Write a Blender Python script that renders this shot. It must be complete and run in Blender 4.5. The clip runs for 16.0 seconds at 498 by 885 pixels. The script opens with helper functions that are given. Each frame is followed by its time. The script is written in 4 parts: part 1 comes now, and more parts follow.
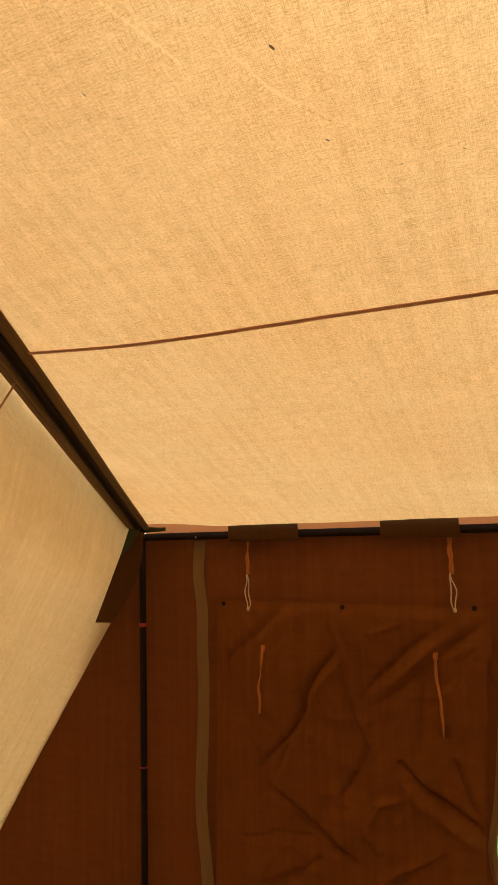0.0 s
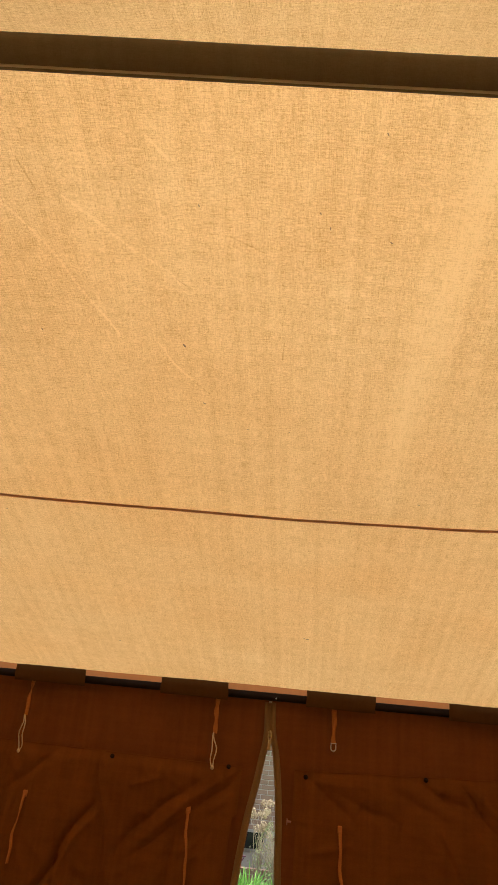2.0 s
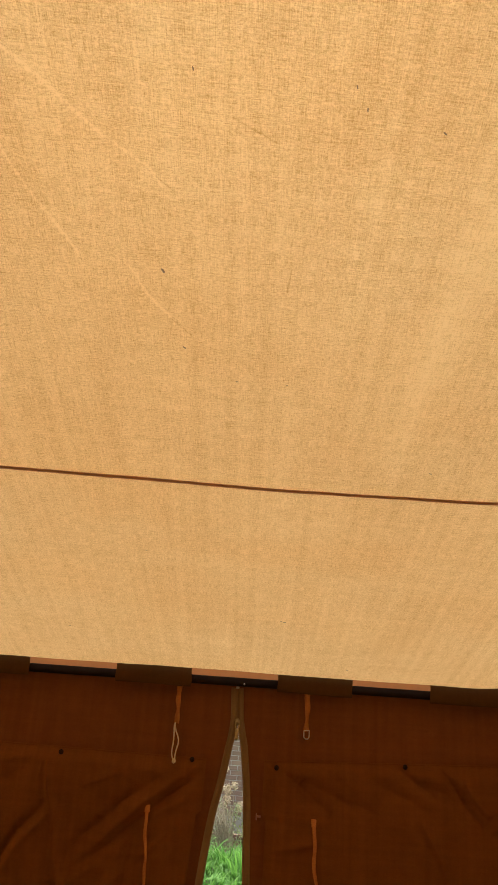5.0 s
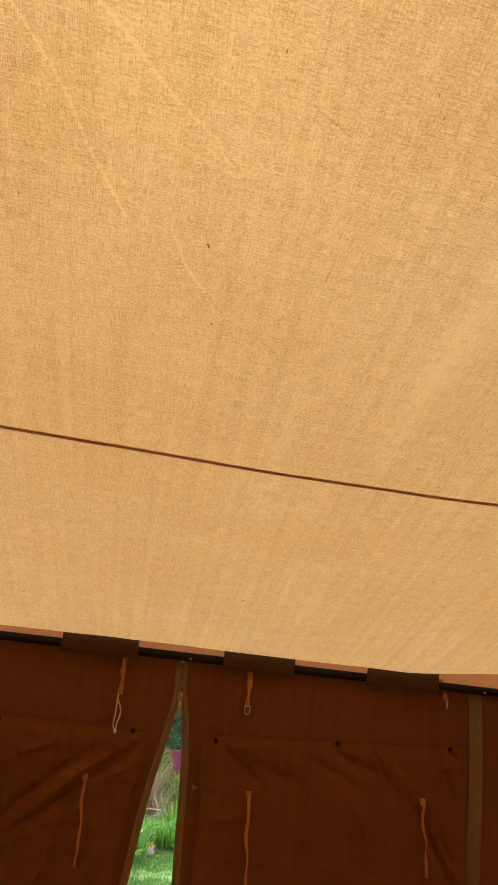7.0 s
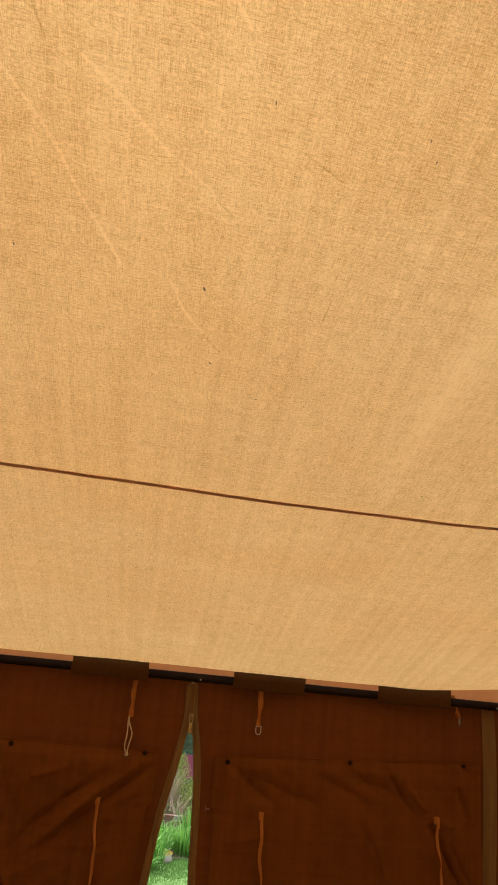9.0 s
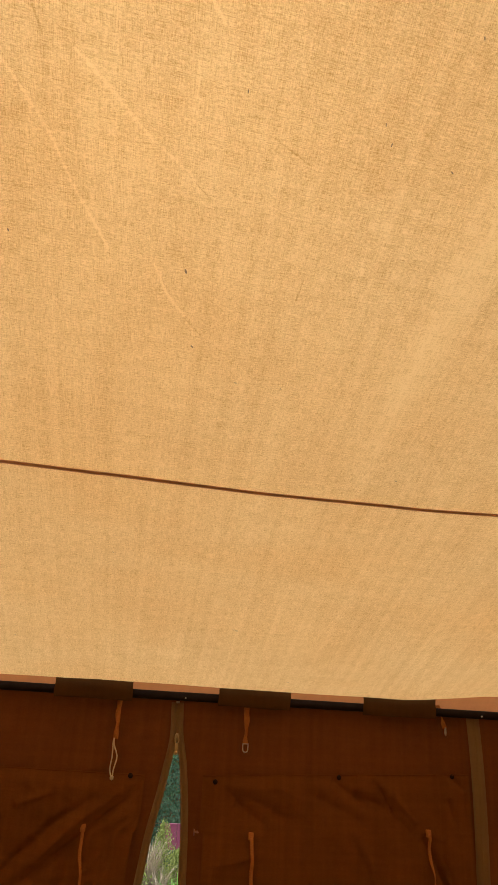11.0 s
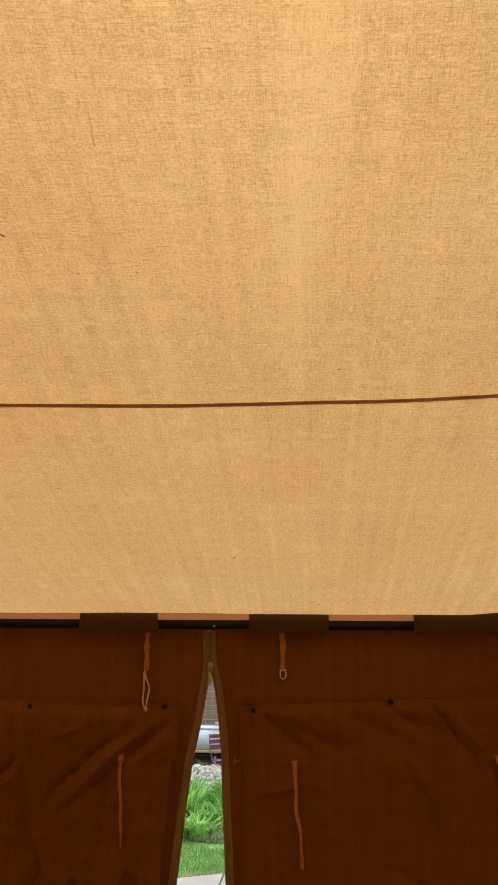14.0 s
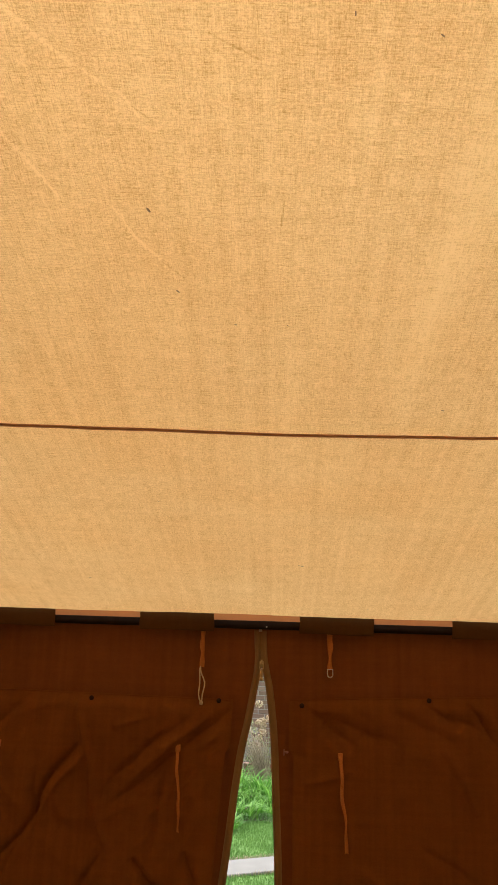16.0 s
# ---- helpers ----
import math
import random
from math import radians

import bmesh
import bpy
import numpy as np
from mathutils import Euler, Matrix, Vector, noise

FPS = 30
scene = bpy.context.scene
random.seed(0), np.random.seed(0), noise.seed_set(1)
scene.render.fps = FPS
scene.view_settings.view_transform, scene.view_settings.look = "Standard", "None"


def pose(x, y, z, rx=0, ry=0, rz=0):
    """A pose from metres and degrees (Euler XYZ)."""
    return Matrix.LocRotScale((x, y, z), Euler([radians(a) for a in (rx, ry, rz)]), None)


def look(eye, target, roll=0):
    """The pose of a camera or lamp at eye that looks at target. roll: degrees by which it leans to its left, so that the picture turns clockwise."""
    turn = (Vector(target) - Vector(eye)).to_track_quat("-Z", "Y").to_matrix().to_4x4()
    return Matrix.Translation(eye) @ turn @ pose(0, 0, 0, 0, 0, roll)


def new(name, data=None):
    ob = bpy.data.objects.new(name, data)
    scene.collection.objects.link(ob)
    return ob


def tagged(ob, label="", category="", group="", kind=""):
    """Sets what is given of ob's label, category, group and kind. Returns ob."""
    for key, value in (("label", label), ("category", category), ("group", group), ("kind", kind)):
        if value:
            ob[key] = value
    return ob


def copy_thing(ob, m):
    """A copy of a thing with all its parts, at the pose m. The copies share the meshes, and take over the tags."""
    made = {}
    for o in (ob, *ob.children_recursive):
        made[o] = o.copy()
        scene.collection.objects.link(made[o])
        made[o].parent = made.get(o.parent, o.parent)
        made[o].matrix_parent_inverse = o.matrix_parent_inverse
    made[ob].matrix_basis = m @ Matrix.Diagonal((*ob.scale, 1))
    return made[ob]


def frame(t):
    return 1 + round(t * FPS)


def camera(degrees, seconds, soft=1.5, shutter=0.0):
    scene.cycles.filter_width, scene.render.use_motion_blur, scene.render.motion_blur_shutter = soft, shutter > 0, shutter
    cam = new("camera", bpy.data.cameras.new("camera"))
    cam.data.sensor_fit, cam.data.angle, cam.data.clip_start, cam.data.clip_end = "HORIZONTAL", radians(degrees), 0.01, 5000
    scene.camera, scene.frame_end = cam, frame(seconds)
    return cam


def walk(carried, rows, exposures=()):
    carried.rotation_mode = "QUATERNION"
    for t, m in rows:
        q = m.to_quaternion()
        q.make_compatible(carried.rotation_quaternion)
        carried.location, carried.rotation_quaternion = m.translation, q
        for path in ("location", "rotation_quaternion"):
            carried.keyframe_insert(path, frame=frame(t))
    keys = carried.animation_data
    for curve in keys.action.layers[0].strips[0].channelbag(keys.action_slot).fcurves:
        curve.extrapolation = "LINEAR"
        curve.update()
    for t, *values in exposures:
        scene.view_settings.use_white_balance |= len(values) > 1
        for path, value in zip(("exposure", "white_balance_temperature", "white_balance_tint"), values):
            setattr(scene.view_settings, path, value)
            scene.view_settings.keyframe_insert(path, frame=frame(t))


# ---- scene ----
cam = camera(41.3, 16.0)
# The tent is drawn square to its front wall, which leans outward by LEAN degrees at the foot; LEVEL stands it on the ground.
LEAN = 5.3
PIVOT = Vector((0, 1.8, 1.75))
LEVEL = Matrix.Translation((0, 1.8, 1.73)) @ pose(0, 0, 0, LEAN) @ Matrix.Translation(-PIVOT)
PATH = [
    (0, (0.4680, -0.0552, 1.7656), (-0.3838, 1.7344, 2.0335), -1.65),
    (0.2, (0.4770, -0.1202, 1.7626), (-0.1494, 1.7627, 2.0115), 0.84),
    (0.5, (0.4880, -0.2552, 1.7606), (0.0424, 1.6712, 2.0614), 2.25),
    (0.7, (0.4798, -0.3076, 1.7627), (0.1335, 1.6165, 2.1847), 2.29),
    (1, (0.4689, -0.3741, 1.7668), (0.2103, 1.5223, 2.3471), 5.66),
    (1.5, (0.4528, -0.3931, 1.7557), (0.2345, 1.4698, 2.4498), 6.32),
    (2, (0.4530, -0.3927, 1.7620), (0.2352, 1.4656, 2.4686), 5.37),
    (2.5, (0.4506, -0.3877, 1.7401), (0.2268, 1.4650, 2.4594), 5.13),
    (3, (0.4519, -0.3849, 1.7477), (0.2168, 1.4723, 2.4516), 5.02),
    (3.2, (0.4485, -0.3833, 1.7541), (0.2181, 1.4781, 2.4483), 4.73),
    (5.3, (0.3131, -0.1770, 1.8205), (0.3350, 1.7270, 2.4321), 4.68),
    (5.5, (0.2713, -0.2065, 1.8191), (0.3406, 1.6987, 2.4237), 5.18),
    (6, (0.2341, -0.2096, 1.8159), (0.4220, 1.6899, 2.4133), 5.46),
    (6.5, (0.2174, -0.1923, 1.8232), (0.4445, 1.7081, 2.4038), 6.16),
    (7, (0.2153, -0.1931, 1.8000), (0.4422, 1.7040, 2.3909), 6.78),
    (7.5, (0.2130, -0.1876, 1.7953), (0.4347, 1.7111, 2.3837), 7.00),
    (8, (0.2147, -0.1966, 1.8077), (0.4203, 1.7053, 2.3915), 6.78),
    (8.5, (0.2172, -0.2040, 1.8374), (0.4101, 1.7016, 2.4132), 6.29),
    (9, (0.2212, -0.2082, 1.8528), (0.4176, 1.6927, 2.4428), 5.85),
    (9.2, (0.2283, -0.2045, 1.8273), (0.4222, 1.6767, 2.4780), 6.18),
    (11.3, (0.2184, -0.2209, 1.7048), (0.4694, 1.6101, 2.4692), 3.08),
    (11.5, (0.2248, -0.2447, 1.6953), (0.4457, 1.5889, 2.4630), 3.11),
    (12, (0.2549, -0.2337, 1.7093), (0.3527, 1.6361, 2.4124), 3.47),
    (12.5, (0.4225, -0.1488, 1.7020), (0.3365, 1.7470, 2.3334), 4.10),
    (13, (0.5830, -0.0719, 1.7568), (0.4785, 1.8451, 2.3171), 3.09),
    (13.5, (0.5980, -0.0467, 1.7862), (0.4884, 1.8813, 2.3067), 1.58),
    (14, (0.5955, -0.0145, 1.8077), (0.4328, 1.9208, 2.2852), 0.22),
    (14.5, (0.5488, -0.0622, 1.8205), (0.3746, 1.8730, 2.2947), -0.07),
    (15, (0.4469, -0.1357, 1.8347), (0.2954, 1.8036, 2.2993), 0.90),
    (15.5, (0.3948, -0.1543, 1.8328), (0.2758, 1.7903, 2.2848), 1.78),
    (16, (0.3870, -0.1593, 1.8292), (0.2910, 1.7847, 2.2891), 1.69),
]
walk(cam, [(t, LEVEL @ look(eye, target, roll)) for t, eye, target, roll in PATH], [(0, 1.81), (0.5, 1.77), (1.2, 1.62), (3, 1.58), (5.5, 1.48), (9, 1.48), (11.5, 1.52), (12.5, 1.50), (14.2, 1.44), (16, 1.58)])

# ---- light ----
SUN_UP, SUN_AZ = 66.0, -6.0        # degrees above the horizon; degrees right of straight ahead
world = bpy.data.worlds.new("sky")
scene.world = world
world.use_nodes = True
wn = world.node_tree.nodes
sky = wn.new("ShaderNodeTexSky")
sky.sky_type = 'NISHITA'
sky.sun_disc = False
sky.sun_elevation = radians(SUN_UP)
sky.sun_rotation = radians(SUN_AZ)
sky.air_density, sky.dust_density, sky.ozone_density = 1.0, 4.0, 1.0
pale = wn.new("ShaderNodeHueSaturation")      # thin cloud: the sky is paler than clear blue
pale.inputs["Saturation"].default_value = 0.15
world.node_tree.links.new(sky.outputs[0], pale.inputs["Color"])
world.node_tree.links.new(pale.outputs[0], wn["Background"].inputs[0])
wn["Background"].inputs[1].default_value = 0.15
sun = new("sun", bpy.data.lights.new("sun", 'SUN'))
sun.data.energy, sun.data.angle, sun.data.color = 1.5, radians(60), (1.0, 0.93, 0.84)
az = radians(SUN_AZ)
toward = Vector((math.sin(az) * math.cos(radians(SUN_UP)), math.cos(az) * math.cos(radians(SUN_UP)), math.sin(radians(SUN_UP))))
sun.matrix_world = look(toward * 40, (0, 0, 0))


# ---- materials ----
class Nodes:
    """A short way to write node trees."""

    def __init__(self, name):
        self.mat = bpy.data.materials.new(name)
        self.mat.use_nodes = True
        self.tree = self.mat.node_tree
        self.out = self.tree.nodes["Material Output"]
        self.bsdf = self.tree.nodes["Principled BSDF"]

    def add(self, kind, ins=(), **props):
        n = self.tree.nodes.new("ShaderNode" + kind)
        for k, v in props.items():
            setattr(n, k, v)
        for k, v in dict(ins).items():
            if isinstance(v, bpy.types.NodeSocket):
                self.tree.links.new(v, n.inputs[k])
            else:
                n.inputs[k].default_value = v
        return n

    def link(self, a, b):
        self.tree.links.new(a, b)

    def math(self, op, a, b=0.5, c=0.5):
        return self.add("Math", {0: a, 1: b, 2: c}, operation=op).outputs[0]

    def mix(self, fac, a, b, blend='MIX'):
        n = self.add("Mix", {}, data_type='RGBA', blend_type=blend)
        for sock, v in ((n.inputs[0], fac), (n.inputs[6], a), (n.inputs[7], b)):
            if isinstance(v, bpy.types.NodeSocket):
                self.link(v, sock)
            else:
                sock.default_value = v if not isinstance(v, tuple) or len(v) == 4 else (*v, 1)
        return n.outputs[2]

    def coords(self, kind="UV", scale=(1, 1, 1), rot=0.0):
        tc = self.add("TexCoord")
        mp = self.add("Mapping", {"Scale": scale, "Rotation": (0, 0, rot)})
        self.link(tc.outputs[kind], mp.inputs[0])
        return mp.outputs[0]

    def noise(self, vec, scale=5.0, detail=3.0, rough=0.55, distortion=0.0):
        return self.add("TexNoise", {"Vector": vec, "Scale": scale, "Detail": detail, "Roughness": rough, "Distortion": distortion}).outputs[0]

    def near_lines(self, vec, lines, wobble):
        """The distance to the nearest of some broken lines."""
        best = None
        for pts in lines:
            for p, q in zip(pts, pts[1:]):
                a, d = Vector((*p, 0)), Vector((q[0] - p[0], q[1] - p[1], 0))
                rel = self.add("VectorMath", {0: vec, 1: a}, operation='SUBTRACT').outputs[0]
                along = self.add("VectorMath", {0: rel, 1: d / d.length_squared}, operation='DOT_PRODUCT').outputs["Value"]
                foot_of = self.add("VectorMath", {0: d, "Scale": self.add("Clamp", {0: along}).outputs[0]}, operation='SCALE').outputs[0]
                far = self.add("VectorMath", {0: rel, 1: foot_of}, operation='DISTANCE').outputs["Value"]
                best = far if best is None else self.math('MINIMUM', best, far)
        return self.math('ADD', best, self.math('MULTIPLY', self.math('ABSOLUTE', self.math('SUBTRACT', wobble, 0.5)), 0.006))

    def ramp(self, fac, lo, hi, a=0.0, b=1.0):
        return self.add("MapRange", {0: fac, 1: lo, 2: hi, 3: a, 4: b}).outputs[0]

    def bump(self, height, strength=0.3, dist=0.002):
        return self.add("Bump", {"Height": height, "Strength": strength, "Distance": dist}).outputs[0]


def canvas(name, dark, light, through_share, slub=0.5, weave=1.0, blotch=0.5, bumpy=0.3, rough=0.9, forward=0.0, lit_fold=None, warm=0.0):
    """Woven cotton: reflects and lets light through; slubs run along both threads. UV is in metres."""
    n = Nodes(name)
    warp = n.noise(n.coords("UV", (900 * weave, 45 * weave, 1)), 1.0, 2.0, 0.6)
    weft = n.noise(n.coords("UV", (40 * weave, 900 * weave, 1)), 1.0, 2.0, 0.6)
    fine = n.noise(n.coords("UV", (620, 620, 1)), 1.0, 3.0)
    pills = n.noise(n.coords("UV", (210, 330, 1)), 1.0, 2.0)
    band = n.noise(n.coords("UV", (60, 1.6, 1)), 1.0, 3.0)
    rows = n.noise(n.coords("UV", (2.2, 75, 1)), 1.0, 3.0)
    cloud = n.noise(n.coords("UV", (4, 4, 1)), 1.0, 5.0, 0.6, 0.6)
    mottled = n.noise(n.coords("UV", (30, 30, 1)), 1.0, 4.0, 0.65)
    dashes = n.math('ADD', n.ramp(warp, 0.57, 0.74), n.ramp(weft, 0.57, 0.74))
    slubs = n.math('ADD', n.ramp(warp, 0.30, 0.55), n.ramp(weft, 0.30, 0.55))
    threads = n.math('SUBTRACT', n.math('MULTIPLY', n.math('SUBTRACT', 2.0, slubs), 0.25), n.math('MULTIPLY', dashes, 0.27))
    f = n.math('MULTIPLY', n.math('ADD', threads, n.math('MULTIPLY_ADD', n.math('SUBTRACT', fine, 0.5), 1.2, n.math('MULTIPLY', n.math('SUBTRACT', pills, 0.5), 1.0))), slub)
    g = n.math('ADD', n.math('MULTIPLY', n.math('SUBTRACT', cloud, 0.5), 0.9 * blotch), n.math('MULTIPLY', n.math('SUBTRACT', mottled, 0.5), 0.75 * blotch))
    g = n.math('ADD', g, n.math('MULTIPLY', n.math('SUBTRACT', band, 0.5), 1.15 * blotch))
    g = n.math('ADD', g, n.math('MULTIPLY', n.math('SUBTRACT', rows, 0.5), 0.6 * blotch))
    crinkle = n.noise(n.coords("UV", (24, 110, 1)), 1.0, 3.0, 0.6, 0.8)
    # lit edges of the crinkles, put into the colour as pale lines
    g = n.math('ADD', g, n.ramp(n.math('ABSOLUTE', n.math('SUBTRACT', crinkle, 0.47)), 0.0, 0.018, 0.22 * blotch, 0.0))
    total = n.add("Clamp", {0: n.math('ADD', n.math('ADD', f, g), 0.56)}).outputs[0]
    if lit_fold:
        # the light on a tension fold between eave and ridge, painted as a paler band
        x0, v0, x1, v1 = lit_fold
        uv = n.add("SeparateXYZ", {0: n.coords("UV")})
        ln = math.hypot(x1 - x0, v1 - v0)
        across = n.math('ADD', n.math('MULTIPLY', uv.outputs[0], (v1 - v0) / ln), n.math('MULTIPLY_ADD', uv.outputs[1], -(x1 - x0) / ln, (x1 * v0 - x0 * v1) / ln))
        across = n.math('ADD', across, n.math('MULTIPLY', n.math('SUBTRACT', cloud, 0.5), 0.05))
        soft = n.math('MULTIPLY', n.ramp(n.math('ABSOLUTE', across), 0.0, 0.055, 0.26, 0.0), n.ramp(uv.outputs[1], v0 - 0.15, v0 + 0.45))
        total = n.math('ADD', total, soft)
        # light and shade of the folds, drawn into the colour as thin lines
        for lines, wide, amount in ((FOLD_LIGHT, 0.0036, 0.38), (SHADE_AND_THREADS, 0.0020, -0.42)):
            total = n.math('MULTIPLY_ADD', n.ramp(n.near_lines(n.coords("UV"), lines, cloud), 0.0, wide, 1.0, 0.0), amount, total)
    col = n.mix(total, dark, light)
    if warm:
        # the cloth has yellowed unevenly
        stain = n.noise(n.coords("UV", (0.9, 1.5, 1)), 1.0, 3.0, 0.55, 0.4)
        col = n.mix(n.ramp(stain, 0.38, 0.60, 0.0, warm), col, (1.0, 0.91, 0.80), 'MULTIPLY')
    nrm = n.bump(n.math('ADD', threads, n.math('MULTIPLY', n.math('ADD', mottled, n.math('MULTIPLY', crinkle, 1.1)), 1.1)), bumpy, 0.0016)
    dif = n.add("BsdfDiffuse", {"Color": col, "Roughness": rough, "Normal": nrm})
    tra = n.add("BsdfTranslucent", {"Color": col, "Normal": nrm})
    mx = n.add("MixShader", {0: through_share})
    n.link(dif.outputs[0], mx.inputs[1])
    n.link(tra.outputs[0], mx.inputs[2])
    last = mx
    if forward:
        fwd = n.add("BsdfRefraction", {"Color": col, "Roughness": 0.9, "IOR": 1.35, "Normal": nrm})
        last = n.add("MixShader", {0: forward})
        n.link(mx.outputs[0], last.inputs[1])
        n.link(fwd.outputs[0], last.inputs[2])
    n.link(last.outputs[0], n.out.inputs[0])
    n.tree.nodes.remove(n.bsdf)
    return n.mat


def solid(name, dark, light, rough=0.6, metal=0.0, scale=20.0, bumpy=0.15, kind="Object", per_object=0.0, through_share=0.0, spec=0.5):
    """A plain material with grain at two scales."""
    n = Nodes(name)
    v = n.coords(kind)
    a = n.noise(v, scale, 5.0, 0.6)
    b = n.noise(v, scale * 9, 3.0, 0.6)
    f = n.math('ADD', n.math('MULTIPLY', n.ramp(a, 0.3, 0.7), 0.65), n.math('MULTIPLY', n.ramp(b, 0.3, 0.7), 0.35))
    if per_object:
        r = n.add("ObjectInfo").outputs["Random"]
        f = n.math('ADD', n.math('MULTIPLY', f, 1 - per_object), n.math('MULTIPLY', r, per_object))
    n.link(n.mix(f, dark, light), n.bsdf.inputs["Base Color"])
    n.link(n.ramp(b, 0.2, 0.8, rough * 0.85, min(1, rough * 1.15)), n.bsdf.inputs["Roughness"])
    n.bsdf.inputs["Metallic"].default_value = metal
    n.bsdf.inputs["Specular IOR Level"].default_value = spec
    n.link(n.bump(b, bumpy, 0.002), n.bsdf.inputs["Normal"])
    if through_share:
        tra = n.add("BsdfTranslucent", {"Color": n.mix(f, dark, light)})
        mx = n.add("MixShader", {0: through_share})
        n.link(n.bsdf.outputs[0], mx.inputs[1])
        n.link(tra.outputs[0], mx.inputs[2])
        n.link(mx.outputs[0], n.out.inputs[0])
    return n.mat


def leafy(name, dark, light, scale=3.0, through_share=0.35):
    """Leaves: each island takes its own shade."""
    n = Nodes(name)
    isl = n.add("NewGeometry").outputs["Random Per Island"]
    big = n.noise(n.coords("Object"), scale, 3.0)
    f = n.math('ADD', n.math('MULTIPLY', isl, 0.6), n.math('MULTIPLY', n.ramp(big, 0.3, 0.7), 0.4))
    col = n.mix(f, dark, light)
    n.link(col, n.bsdf.inputs["Base Color"])
    n.bsdf.inputs["Roughness"].default_value = 0.55
    n.bsdf.inputs["Specular IOR Level"].default_value = 0.25
    tra = n.add("BsdfTranslucent", {"Color": col})
    mx = n.add("MixShader", {0: through_share})
    n.link(n.bsdf.outputs[0], mx.inputs[1])
    n.link(tra.outputs[0], mx.inputs[2])
    n.link(mx.outputs[0], n.out.inputs[0])
    return n.mat


# painted highlights and shade of roof folds, two dark threads: metres along the eave, metres up the slope
FOLD_LIGHT = (((-0.16, 1.68), (0.0, 1.497), (0.045, 1.432), (0.073, 1.372), (0.114, 1.303)), ((0.075, 1.531), (0.110, 1.502), (0.165, 1.451), (0.215, 1.423), (0.228, 1.400)), ((0.178, 1.290), (0.196, 1.250), (0.226, 1.215)), ((0.208, 1.619), (0.234, 1.590)))
SHADE_AND_THREADS = (((0.226, 1.213), (0.255, 1.186)), ((0.024, 1.582), (0.040, 1.539)), ((0.215, 1.418), (0.246, 1.394)), ((0.310, 1.486), (0.358, 1.465)), ((0.386, 1.310), (0.383, 1.276)), ((-0.015, 1.307), (-0.016, 1.285)))
CREAM = canvas("cream_canvas", (0.62, 0.315, 0.092), (0.96, 0.64, 0.28), 0.16, 1.0, 1.1, 0.45, 0.9, forward=0.020)
CREAM_ROOF = canvas("cream_roof_canvas", (0.62, 0.315, 0.092), (1.0, 0.675, 0.300), 0.156, 1.05, 1.0, 0.45, 1.0, forward=0.019, lit_fold=(0.555, 0.86, 0.66, 1.70), warm=0.7)
BROWN = canvas("brown_canvas", (0.160, 0.0480, 0.0115), (0.236, 0.0750, 0.0182), 0.015, 0.5, 1.3, 0.8, 0.25)
BROWN_FLAP = canvas("brown_canvas_flap", (0.168, 0.0570, 0.013), (0.254, 0.0890, 0.0205), 0.015, 0.5, 1.3, 0.8, 0.25)
# the brown wall's top strip, with daylight coming through put into its colour
BAND_LIT = canvas("brown_canvas_lit_through", (0.36, 0.14, 0.048), (0.48, 0.19, 0.066), 0.15, 0.5, 1.3, 0.6, 0.25)
OLIVE = canvas("olive_brown_canvas", (0.088, 0.039, 0.0125), (0.122, 0.056, 0.019), 0.01, 0.6, 1.5, 0.6, 0.3)
SLEEVE = canvas("dark_olive_sleeve", (0.25, 0.17, 0.10), (0.35, 0.245, 0.15), 0.008, 0.6, 1.5, 0.8, 0.3)
RIDGECLOTH = canvas("grey_brown_sleeve", (0.24, 0.20, 0.145), (0.34, 0.29, 0.22), 0.008, 0.6, 1.5, 0.8, 0.3)
GREENCLOTH = canvas("dark_green_canvas", (0.06, 0.066, 0.036), (0.09, 0.095, 0.05), 0.008, 0.6, 1.5, 0.6, 0.3)
WEB = canvas("orange_webbing", (0.46, 0.165, 0.045), (0.62, 0.245, 0.075), 0.03, 0.8, 2.0, 0.5, 0.5)
TAPE = canvas("zip_tape", (0.24, 0.145, 0.072), (0.33, 0.205, 0.105), 0.012, 0.5, 2.0, 0.5, 0.4)
THREAD = canvas("seam_braid", (0.60, 0.32, 0.19), (0.76, 0.44, 0.27), 0.10, 0.8, 2.0, 0.5, 0.5)
PIPING = solid("pale_piping", (0.62, 0.56, 0.46), (0.75, 0.68, 0.58), 0.45, 0, 60)
CORD = solid("white_cord", (0.60, 0.48, 0.32), (0.75, 0.62, 0.44), 0.8, 0, 200, 0.4)
STEEL = solid("black_painted_steel", (0.014, 0.008, 0.006), (0.026, 0.015, 0.011), 0.6, 0.0, 30, 0.05, spec=0.10)
CHROME = solid("nickel_metal", (0.62, 0.60, 0.56), (0.75, 0.73, 0.70), 0.3, 1.0, 80, 0.05)
BRASS = solid("old_brass", (0.42, 0.31, 0.15), (0.56, 0.42, 0.22), 0.5, 0.55, 80, 0.1)
SNAP = solid("blackened_snap", (0.028, 0.015, 0.009), (0.045, 0.025, 0.015), 0.9, 0.0, 80, 0.05, spec=0.05)
TOGGLE = solid("pink_plastic", (0.30, 0.13, 0.08), (0.38, 0.18, 0.12), 0.6, 0, 80)
REDTAPE = solid("red_tape", (0.30, 0.02, 0.02), (0.40, 0.03, 0.03), 0.5, 0, 80)
YELLOWTAPE = solid("yellow_tape", (0.50, 0.30, 0.05), (0.60, 0.38, 0.08), 0.5, 0, 80)
FLECK = solid("dark_fleck", (0.26, 0.145, 0.06), (0.36, 0.21, 0.09), 0.9, 0, 80)
SHEET = solid("groundsheet", (0.10, 0.075, 0.05), (0.16, 0.12, 0.08), 0.6, 0, 6)


